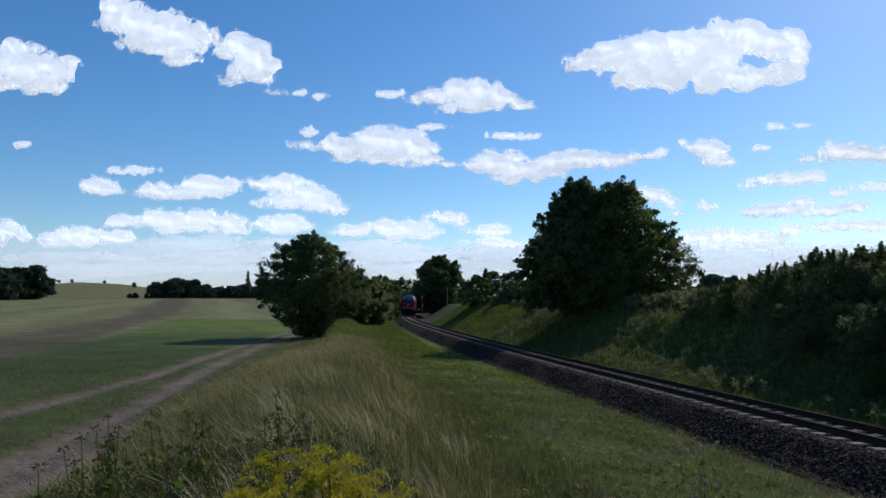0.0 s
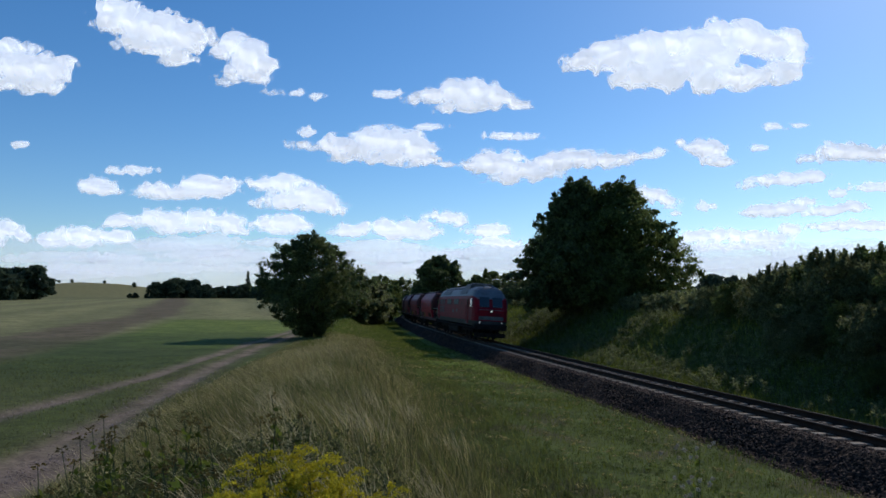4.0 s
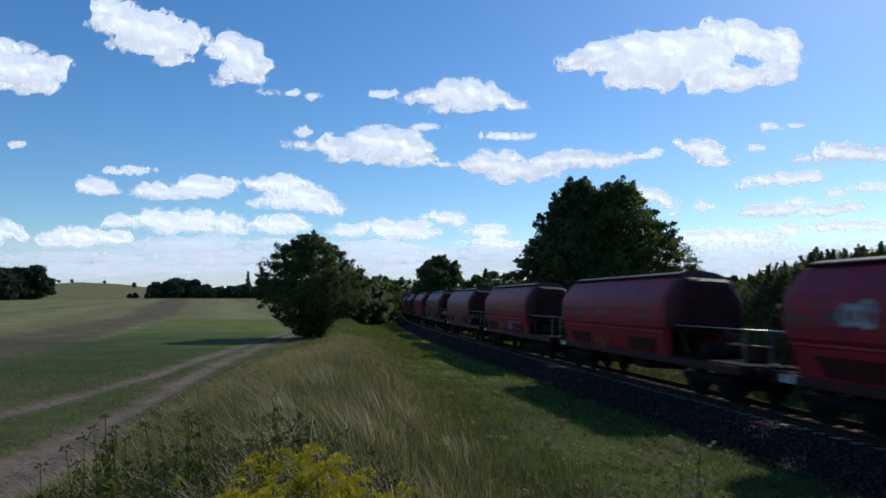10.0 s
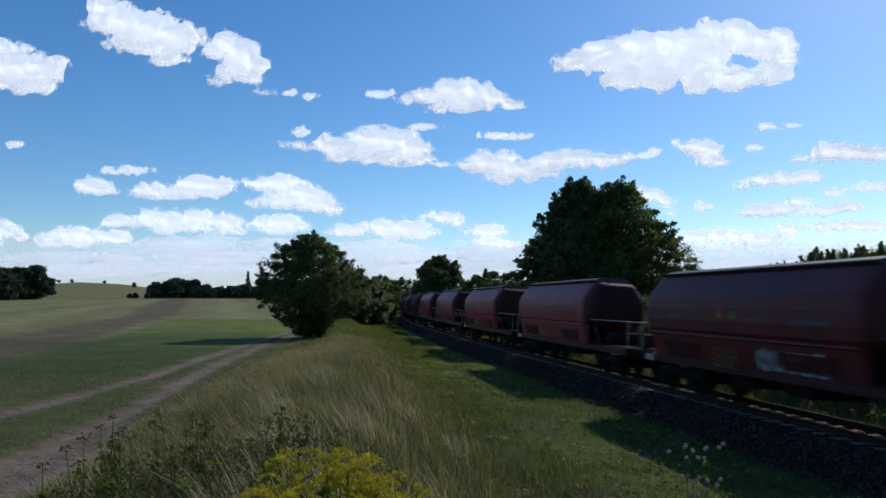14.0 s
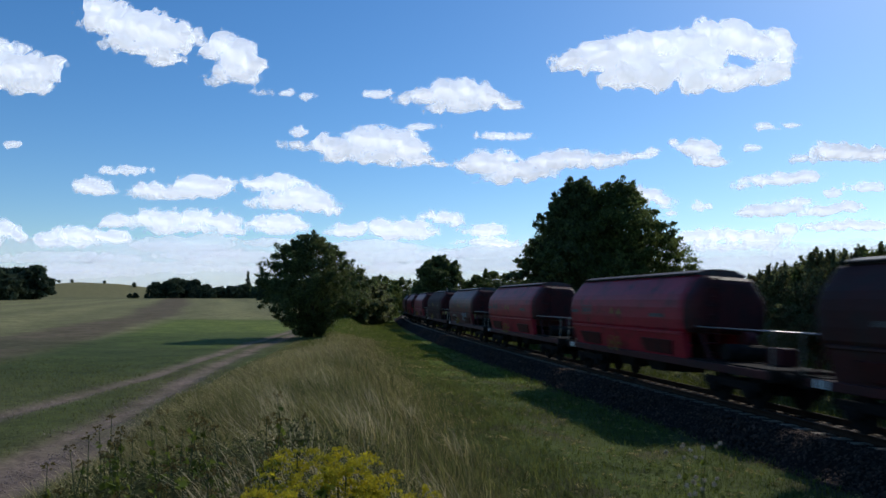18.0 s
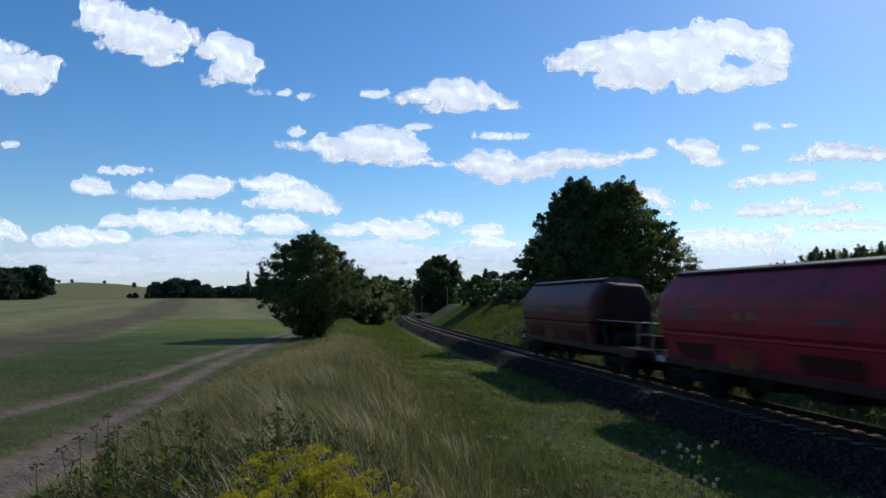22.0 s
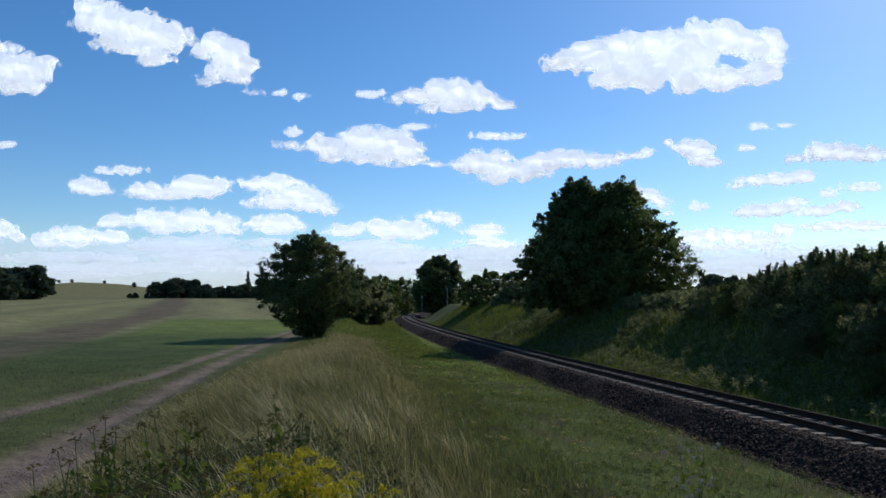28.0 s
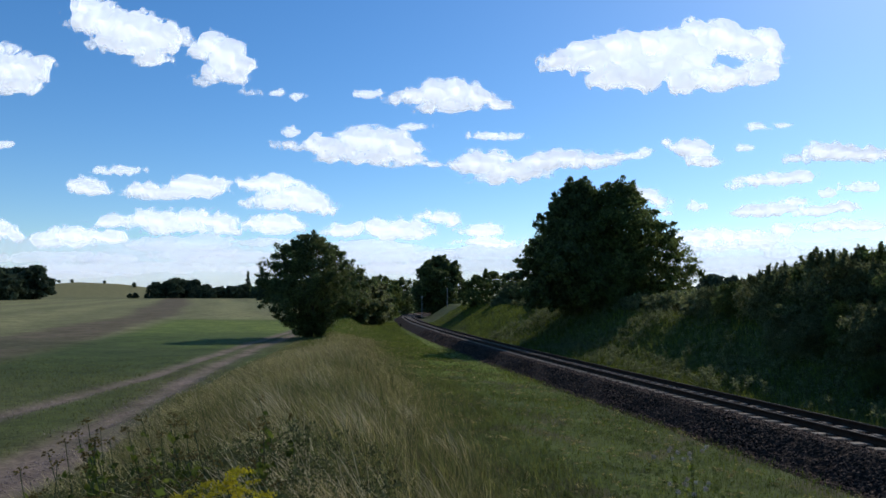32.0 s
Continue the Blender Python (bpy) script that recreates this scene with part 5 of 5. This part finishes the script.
            hd.parent = t
    else:
        for q in tips:
            for b in range(4):
                e = q + Vector((rnd.uniform(-0.24, 0.24) - 0.6 * q.x, rnd.uniform(-0.1, 0.1), rnd.uniform(-0.08, 0.07)))
                V, F = leaf_cloud(np.array([e]), np.array([0.028]), 90, 0.008, rng, 1.0)
                hd = new("seed_head", mesh_np("seed_head", V, F, M_SEED))
                hd.parent = t
    return t


def weed_mass():
    rng = np.random.default_rng(9)
    n = 4200
    x, y = rng.uniform(-4.2, -0.3, n), rng.uniform(3.0, 8.0, n)
    ok = rng.random(n) < 0.2 + 0.9 * smooth_noise(x, y, 1.6, 2.0) * ease(-x - 0.25 * y, -1.2, 0.6)
    x, y, n = x[ok], y[ok], int(ok.sum())
    z = ground_z(x, y)
    c = np.stack([x, y, z + rng.uniform(0.05, 0.6, n)], -1)
    V, F = leaf_cloud(c, rng.uniform(0.05, 0.13, n), 22, 0.018, rng, 1.5)
    tagged(new("weeds", mesh_np("weeds", V, F, M_WEED)), "grey-green leafy weeds among the grass", "weeds", kind="stuff")
    n = 40
    x, y = rng.uniform(4.6, 5.6, n), rng.uniform(10.5, 12.6, n)
    z = ground_z(x, y)
    V, F = leaf_cloud(np.stack([x, y, z + 0.2], -1), np.full(n, 0.05), 10, 0.02, rng, 0.3)
    tagged(new("yarrow_flowers", mesh_np("yarrow_flowers", V, F, M_SEED)), "small white wildflowers in the verge", "wildflowers", kind="stuff")


def slope_weeds():
    rng = np.random.default_rng(19)
    n = 5200
    s = 1 + 62 * rng.random(n) ** 1.1
    o = rng.uniform(3.4, 9.5, n)
    x, y, t = np.interp(s, S, CX), np.interp(s, S, CY), np.interp(s, S, TH)
    x, y = x + o * np.cos(t), y - o * np.sin(t)
    keep = rng.random(n) < 0.15 + 0.95 * smooth_noise(x, y, 0.75, 5.0) ** 1.5
    x, y, n = x[keep], y[keep], int(keep.sum())
    z = ground_z(x, y)
    tall = smooth_noise(x, y, 1.4, 2.5)
    c = np.stack([x, y, z + rng.uniform(0.02, 0.25 + 0.5 * tall, n)], -1)
    V, F = leaf_cloud(c, rng.uniform(0.10, 0.30, n), 36, 0.045, rng, 1.1)
    tagged(new("slope_weeds", mesh_np("slope_weeds", V, F, M_LEAF_C)), "rough leafy herbs and brambles on the cutting slope", "weeds", kind="stuff")


def verge_herbs():
    """Low clover, dead tufts and plantain that break up the verge."""
    rng = np.random.default_rng(29)
    for name, n, mt, f, seed, h, leaf, label in (("clover_patches", 5200, M_LEAF_B, 1.5, 4.0, 0.07, 0.022, "dark low clover in patches on the verge"), ("dead_tufts", 2600, M_STRAW, 2.1, 9.0, 0.09, 0.02, "small dead brown grass tufts on the verge")):
        y = 9 + 50 * rng.random(n) ** 1.6
        lo, hi = bank_foot(y) - 0.3, np.interp(y, CY, CX) - 2.9
        x = lo + (hi - lo) * rng.random(n)
        keep = rng.random(n) < 1.3 * smooth_noise(x, y, f, seed) ** 2.2
        x, y, m = x[keep], y[keep], int(keep.sum())
        c = np.stack([x, y, ground_z(x, y) + h * rng.uniform(0.3, 1.0, m)], -1)
        V, F = leaf_cloud(c, rng.uniform(0.06, 0.2, m), 26, leaf, rng, 0.35)
        tagged(new(name, mesh_np(name, V, F, mt)), label, "weeds", kind="stuff")


slope_weeds()
verge_herbs()
weed_mass()
GOLD = [weed("goldenrod", x, y, h, 100 + i) for i, (x, y, h) in enumerate(((-0.70, 3.45, 1.16), (-0.48, 3.4, 1.18), (-0.28, 3.5, 1.28), (-0.54, 3.0, 1.06), (0.06, 3.35, 1.17), (-0.82, 3.1, 1.02), (-0.14, 3.05, 1.04)))]
rw = random.Random(12)
# places of the flower tops
TOPS = ((-3.22, 7.00, 2.12), (-2.02, 6.00, 2.32), (-1.65, 5.60, 2.29), (-2.35, 6.60, 2.29), (-1.37, 6.60, 2.36), (-1.43, 5.80, 2.31), (-3.03, 6.20, 2.05), (-2.58, 6.00, 2.14), (-2.20, 5.80, 2.22), (-2.60, 5.00, 1.99), (-2.22, 4.70, 2.05), (-1.65, 4.80, 2.17), (-1.44, 4.60, 2.20), (-2.14, 5.20, 2.11), (-1.32, 4.90, 2.25), (-1.92, 4.30, 2.06), (-1.59, 4.20, 2.11), (-3.05, 5.60, 1.99), (-2.19, 4.40, 2.00), (-1.20, 5.40, 2.30))
TANSY = [weed("tansy", x, y, z - gz(x, y), 140 + i) for i, (x, y, z) in enumerate(TOPS)]
SEEDS = [weed("seed", 3.02, 9.0, 1.70 - gz(3.02, 9.0), 170), weed("seed", 2.72, 8.0, 1.22 - gz(2.72, 8.0), 171)]


# ---- sky ----
def lattice(x, y, f, seed):
    """Smooth random unevenness between -1 and 1."""
    g = np.random.default_rng(seed).uniform(-1, 1, (64, 64))
    u, v = x * f, y * f
    i, j = np.floor(u).astype(int), np.floor(v).astype(int)
    a, b = u - i, v - j
    a, b = a * a * (3 - 2 * a), b * b * (3 - 2 * b)
    p = lambda di, dj: g[(i + di) % 64, (j + dj) % 64]
    return (p(0, 0) * (1 - a) + p(1, 0) * a) * (1 - b) + (p(0, 1) * (1 - a) + p(1, 1) * a) * b


CLOUDS = []
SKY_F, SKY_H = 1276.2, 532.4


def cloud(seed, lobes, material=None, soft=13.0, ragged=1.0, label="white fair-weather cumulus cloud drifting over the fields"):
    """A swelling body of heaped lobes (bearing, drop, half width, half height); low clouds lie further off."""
    L = np.array(lobes, float)
    x0, x1 = (L[:, 0] - L[:, 2]).min() - 22, (L[:, 0] + L[:, 2]).max() + 22
    y0, y1 = (L[:, 1] - L[:, 3]).min() - 18, (L[:, 1] + L[:, 3]).max() + 18
    step = 1.7 if (x1 - x0) > 150 else 1.3
    X, Y = np.meshgrid(np.arange(x0, x1, step), np.arange(y0, y1, step))
    size = float(np.median(L[:, 3]))
    # billows push the rim in and out
    wx = X + 0.16 * size * lattice(X, Y, 1.1 / max(size, 6), seed + 5)
    wy = Y + 0.16 * size * lattice(X, Y, 1.1 / max(size, 6), seed + 6)
    D = np.zeros(X.shape)
    for cx, cy, rx, ry in L:
        low = np.where(wy > cy, 0.82, 1.0)
        q = np.sqrt(((wx - cx) / rx) ** 2 + ((wy - cy) / (ry * low)) ** 2)
        D += np.exp(np.clip((1 - q) * min(rx, ry) / 3.5, -30, 14))
    D = 3.5 * np.log(D + 1e-9)
    bill = sum(w * (0.5 - np.abs(lattice(X + 900, Y + 900, f, seed + k))) for k, (f, w) in enumerate(((1 / 30, 0.9), (1 / 15, 0.75), (1 / 8, 0.5), (1 / 4.5, 0.22))))
    amp = ragged * min(13.0, 0.5 * size + 2.0)
    soft_d = D + amp * (sum(w * (0.5 - np.abs(lattice(X + 900, Y + 900, f, seed + k))) for k, (f, w) in enumerate(((1 / 30, 0.9), (1 / 15, 0.5)))) - 0.08)
    D = D + amp * (bill - 0.08) + 1.2
    den = ease(D, 0.2, min(soft, 0.6 * size + 4))
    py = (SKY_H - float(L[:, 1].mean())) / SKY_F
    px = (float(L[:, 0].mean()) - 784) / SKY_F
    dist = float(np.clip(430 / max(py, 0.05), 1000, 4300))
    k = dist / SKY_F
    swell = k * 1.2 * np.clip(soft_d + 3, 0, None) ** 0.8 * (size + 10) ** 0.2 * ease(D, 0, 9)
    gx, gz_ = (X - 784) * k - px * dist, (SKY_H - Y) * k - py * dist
    front = np.stack([gx, -swell, gz_], -1).reshape(-1, 3)
    back = np.stack([gx, swell, gz_], -1).reshape(-1, 3)
    inside = (D > 0).ravel()
    ny, nx = X.shape
    idx = np.arange(nx * ny).reshape(ny, nx)
    f = np.stack([idx[:-1, :-1], idx[1:, :-1], idx[1:, 1:], idx[:-1, 1:]], -1).reshape(-1, 4)
    dv = den.ravel()
    f_front = f[(dv[f] > 0).any(1)]
    f_back = f[inside[f].any(1)][:, ::-1]
    at_back = np.where(inside, np.arange(nx * ny) + nx * ny, np.arange(nx * ny))
    faces = np.concatenate([f_front, at_back[f_back]])
    used_v, inv = np.unique(faces, return_inverse=True)
    me = mesh_np("cloud", np.concatenate([front, back])[used_v], inv.reshape(-1, 4), material or (M_CLOUD if py > 0.17 else M_CLOUD_LOW), True)
    at = me.attributes.new("droplets", "FLOAT", "POINT")
    at.data.foreach_set("value", np.concatenate([dv, dv])[used_v].astype(np.float32))
    ob = tagged(new("cloud", me), label, "cloud", "cumulus clouds")
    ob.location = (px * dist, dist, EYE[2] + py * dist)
    CLOUDS.append((ob, dist))


def sky_clouds():
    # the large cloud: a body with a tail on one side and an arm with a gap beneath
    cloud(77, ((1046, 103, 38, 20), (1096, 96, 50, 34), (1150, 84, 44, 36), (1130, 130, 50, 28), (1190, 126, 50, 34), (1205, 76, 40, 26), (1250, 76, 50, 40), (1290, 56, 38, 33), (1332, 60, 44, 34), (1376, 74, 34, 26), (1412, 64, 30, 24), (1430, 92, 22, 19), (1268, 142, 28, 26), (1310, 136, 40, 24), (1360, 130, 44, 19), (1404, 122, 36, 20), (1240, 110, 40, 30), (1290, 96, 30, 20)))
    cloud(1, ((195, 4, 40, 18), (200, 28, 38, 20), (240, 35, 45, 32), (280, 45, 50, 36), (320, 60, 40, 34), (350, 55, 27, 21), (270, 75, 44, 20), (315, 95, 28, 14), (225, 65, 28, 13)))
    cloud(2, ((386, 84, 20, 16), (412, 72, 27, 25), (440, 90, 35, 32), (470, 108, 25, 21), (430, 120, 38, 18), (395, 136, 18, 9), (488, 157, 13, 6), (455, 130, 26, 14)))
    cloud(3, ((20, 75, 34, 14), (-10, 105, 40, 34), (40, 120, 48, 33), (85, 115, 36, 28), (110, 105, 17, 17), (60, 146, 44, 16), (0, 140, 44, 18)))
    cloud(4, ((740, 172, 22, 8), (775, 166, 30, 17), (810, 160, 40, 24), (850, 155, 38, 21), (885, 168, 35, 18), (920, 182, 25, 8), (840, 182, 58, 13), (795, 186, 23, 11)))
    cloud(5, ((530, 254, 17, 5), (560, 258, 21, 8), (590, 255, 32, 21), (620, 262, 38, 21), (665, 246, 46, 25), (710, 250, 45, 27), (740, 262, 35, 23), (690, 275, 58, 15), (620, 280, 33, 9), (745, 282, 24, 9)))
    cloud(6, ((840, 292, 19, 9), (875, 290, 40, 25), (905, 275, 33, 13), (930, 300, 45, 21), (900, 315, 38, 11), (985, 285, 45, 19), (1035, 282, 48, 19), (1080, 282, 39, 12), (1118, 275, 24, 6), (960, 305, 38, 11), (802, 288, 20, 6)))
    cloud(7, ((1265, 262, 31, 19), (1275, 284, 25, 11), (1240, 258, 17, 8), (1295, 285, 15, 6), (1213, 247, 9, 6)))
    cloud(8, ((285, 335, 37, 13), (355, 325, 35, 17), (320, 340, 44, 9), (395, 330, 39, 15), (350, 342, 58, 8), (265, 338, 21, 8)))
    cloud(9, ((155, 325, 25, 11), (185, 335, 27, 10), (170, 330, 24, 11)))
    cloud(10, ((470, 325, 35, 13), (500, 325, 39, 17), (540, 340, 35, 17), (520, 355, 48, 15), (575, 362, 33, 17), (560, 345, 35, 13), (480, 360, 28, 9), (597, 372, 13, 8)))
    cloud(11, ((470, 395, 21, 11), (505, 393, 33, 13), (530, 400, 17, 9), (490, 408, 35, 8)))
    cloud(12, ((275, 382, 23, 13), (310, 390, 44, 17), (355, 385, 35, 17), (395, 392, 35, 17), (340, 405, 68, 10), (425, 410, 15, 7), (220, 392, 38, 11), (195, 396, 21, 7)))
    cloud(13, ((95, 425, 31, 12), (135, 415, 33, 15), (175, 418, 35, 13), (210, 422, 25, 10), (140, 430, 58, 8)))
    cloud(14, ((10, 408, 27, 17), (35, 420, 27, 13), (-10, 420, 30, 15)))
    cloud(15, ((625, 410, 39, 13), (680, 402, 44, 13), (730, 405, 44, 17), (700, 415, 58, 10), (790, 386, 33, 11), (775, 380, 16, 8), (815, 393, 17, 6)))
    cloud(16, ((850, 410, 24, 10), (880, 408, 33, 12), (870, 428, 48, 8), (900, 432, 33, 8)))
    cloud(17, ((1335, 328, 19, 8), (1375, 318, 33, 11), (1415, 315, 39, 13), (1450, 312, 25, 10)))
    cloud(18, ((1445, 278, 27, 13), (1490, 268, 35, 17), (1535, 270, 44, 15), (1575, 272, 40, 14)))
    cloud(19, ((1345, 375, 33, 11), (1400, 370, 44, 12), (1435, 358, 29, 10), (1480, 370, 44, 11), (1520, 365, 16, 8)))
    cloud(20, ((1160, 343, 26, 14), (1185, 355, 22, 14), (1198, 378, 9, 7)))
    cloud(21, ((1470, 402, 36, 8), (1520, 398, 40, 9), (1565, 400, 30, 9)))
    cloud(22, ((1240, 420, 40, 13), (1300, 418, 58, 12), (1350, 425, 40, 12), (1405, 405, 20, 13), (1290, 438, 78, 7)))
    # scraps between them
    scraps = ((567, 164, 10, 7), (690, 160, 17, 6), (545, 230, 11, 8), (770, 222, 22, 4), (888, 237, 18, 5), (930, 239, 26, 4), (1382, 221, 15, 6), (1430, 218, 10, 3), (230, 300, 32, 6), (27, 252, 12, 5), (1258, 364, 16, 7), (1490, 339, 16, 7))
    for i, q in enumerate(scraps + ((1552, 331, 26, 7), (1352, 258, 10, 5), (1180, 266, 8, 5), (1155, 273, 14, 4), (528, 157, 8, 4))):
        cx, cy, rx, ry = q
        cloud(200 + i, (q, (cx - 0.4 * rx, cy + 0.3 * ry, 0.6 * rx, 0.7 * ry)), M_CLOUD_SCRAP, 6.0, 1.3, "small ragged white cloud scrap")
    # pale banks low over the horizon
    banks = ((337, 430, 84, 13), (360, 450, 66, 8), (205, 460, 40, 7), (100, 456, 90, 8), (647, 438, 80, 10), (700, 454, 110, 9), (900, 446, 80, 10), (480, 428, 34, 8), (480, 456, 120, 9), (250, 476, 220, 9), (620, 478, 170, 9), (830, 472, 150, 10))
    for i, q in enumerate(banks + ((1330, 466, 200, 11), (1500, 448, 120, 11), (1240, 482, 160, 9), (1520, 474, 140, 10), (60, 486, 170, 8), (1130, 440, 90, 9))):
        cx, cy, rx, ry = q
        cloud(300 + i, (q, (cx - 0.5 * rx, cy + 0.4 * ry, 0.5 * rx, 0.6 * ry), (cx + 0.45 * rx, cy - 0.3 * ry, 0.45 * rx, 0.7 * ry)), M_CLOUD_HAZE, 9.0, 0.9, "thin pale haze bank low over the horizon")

    # glowing shells that tint the low sky like bluish haze above the farthest woods
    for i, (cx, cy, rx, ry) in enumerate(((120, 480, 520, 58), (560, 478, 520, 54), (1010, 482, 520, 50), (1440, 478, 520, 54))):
        cloud(400 + i, ((cx, cy, rx, ry), (cx - 0.3 * rx, cy + 8, 0.6 * rx, 0.9 * ry)), M_GLOW_VEIL, 24.0, 0.3, "glowing veil that imitates bluish haze over the far woods")


sky_clouds()


# ---- lineside posts ----
def post(x, y, h, r, name, label, material, cap=0.0):
    t = thing(name, pose(x, y, gz(x, y)), label, "post")
    part("shaft", one(rod, (0, 0, -0.2), (0, 0, h), r, r * 0.85, 8), material, t)
    if cap:
        part("plate", one(bx, -cap, cap, -0.03, 0.0, h - 2.2 * cap, h - 0.02), material, t)
    return t


post(-4.8, 165, 5.0, 0.09, "signal_post", "slender grey lineside post at the curve", M_POST, 0.25)
post(0.9, 152, 3.9, 0.08, "signal_post", "slender grey lineside post on the cutting", M_POST)
post(3.9, 48.2, 0.5, 0.07, "marker_post", "short dark marker stub beside the ballast", M_UNDER)
post(-6.3, 108, 0.5, 0.12, "marker_post", "short dark marker stub beside the ballast", M_UNDER)


def far_house():
    x, y = 62.0, 172.0
    h = thing("farmhouse", pose(x, y, gz(x, y) - 2.0, 0, 0, 15), "low distant house with a grey-blue roof behind brush", "house")
    part("wall", one(bx, -3, 3, -2.5, 2.5, 0, 3.2), M_PLASTER, h)
    bm = bmesh.new()
    loft(bm, [[(-3.3, -2.9, 3.2), (-3.3, 2.9, 3.2), (-3.3, 0, 5.0)], [(3.3, -2.9, 3.2), (3.3, 2.9, 3.2), (3.3, 0, 5.0)]])
    part("roof", bm, M_ROOFTILE, h)
    part("door", one(bx, -0.5, 0.5, -2.56, -2.46, 0, 2.1), M_UNDER, h)
    for xx in (-2.2, 1.6):
        part("window", one(bx, xx - 0.45, xx + 0.45, -2.55, -2.47, 1.0, 2.2), M_GLASS, h)


far_house()


# ---- what moves ----
def along(t):
    """How far the train has come, in metres."""
    u = max(0.0, t - 6.5)
    return 23.74 * t - 0.185 * u - 0.006 * u * u


def on_track(s, pivot):
    """A vehicle's pose with its middle at s; it runs towards smaller s."""
    a, b = rail_point(s - pivot), rail_point(s + pivot)
    f = Vector((float(a[0] - b[0]), float(a[1] - b[1]), 0)).normalized()
    c = Vector((float(a[0] + b[0]) / 2, float(a[1] + b[1]) / 2, 0))
    yaw = math.atan2(-f.x, f.y)
    return Matrix.Translation(c) @ Matrix.Rotation(yaw, 4, "Z") @ Matrix.Rotation(-CANT, 4, "Y")


# gusts: seconds, lean sideways and lean towards the bank's end, in degrees
GUSTS = ((0, -1, 0), (1, -3, 0), (2, -2.5, 0), (3, -3.3, 1), (4.5, -5, 1), (6, -6.2, 1), (7, -4.4, 0), (8, -4.4, 0), (9, -3.6, 0), (10, -2.4, 0), (11, -1.8, 0), (12, -3.2, 1), (13, 1.5, 0), (14, 3.3, -1), (15.5, 5.5, -1), (17, 8, -1), (18, 4, -1), (19, 5.3, -1), (20, 4.9, -1), (21, 4, 0), (22, -2.4, 1), (23, 0, 0), (24, 4, -1), (25, 0, 0), (26.5, -1, 1), (28, -5, 5), (28.5, 12, -4))
LATE_GUSTS = ((29, -5, 3), (29.5, 9, -3), (30, -2.4, 1), (30.5, 5.3, 2), (31, -2, 20), (31.5, -11, 20), (32, -16, 17))
GUST_TIMES = [g[0] for g in GUSTS + LATE_GUSTS]


def gust(t, part_of=1.0, k=0.0):
    rows = GUSTS + LATE_GUSTS
    side = np.interp(t, GUST_TIMES, [g[1] for g in rows])
    on = np.interp(t, GUST_TIMES, [g[2] for g in rows])
    return float(part_of * on + 0.7 * math.sin(1.9 * t + 2 * k)), float(part_of * side + 0.9 * math.sin(2.3 * t + 1.7 * k))


def motions():
    times = [0.5 * k for k in range(65)]
    s_front = 139.80
    walk(LOCO, [(t, on_track(s_front - along(t) + 10.41, 6.0)) for t in times])
    for k, w in enumerate(WAGONS):
        mid = s_front + 20.82 + WAGON_L * (k + 0.5)
        walk(w, [(t, on_track(mid - along(t), 5.55)) for t in times])
    for ob, dist in CLOUDS:
        x, y, z = ob.location
        walk(ob, [(0.0, pose(x, y, z)), (32.0, pose(x - 47.0, y, z))])
    for plants, much in ((GOLD, 1.0), (TANSY, 0.35), (SEEDS, 0.3), (TUFTS, 0.5)):
        for k, ob in enumerate(plants):
            x, y, z = ob.location
            walk(ob, [(t, pose(x, y, z, *gust(t, much, k))) for t in GUST_TIMES])


motions()
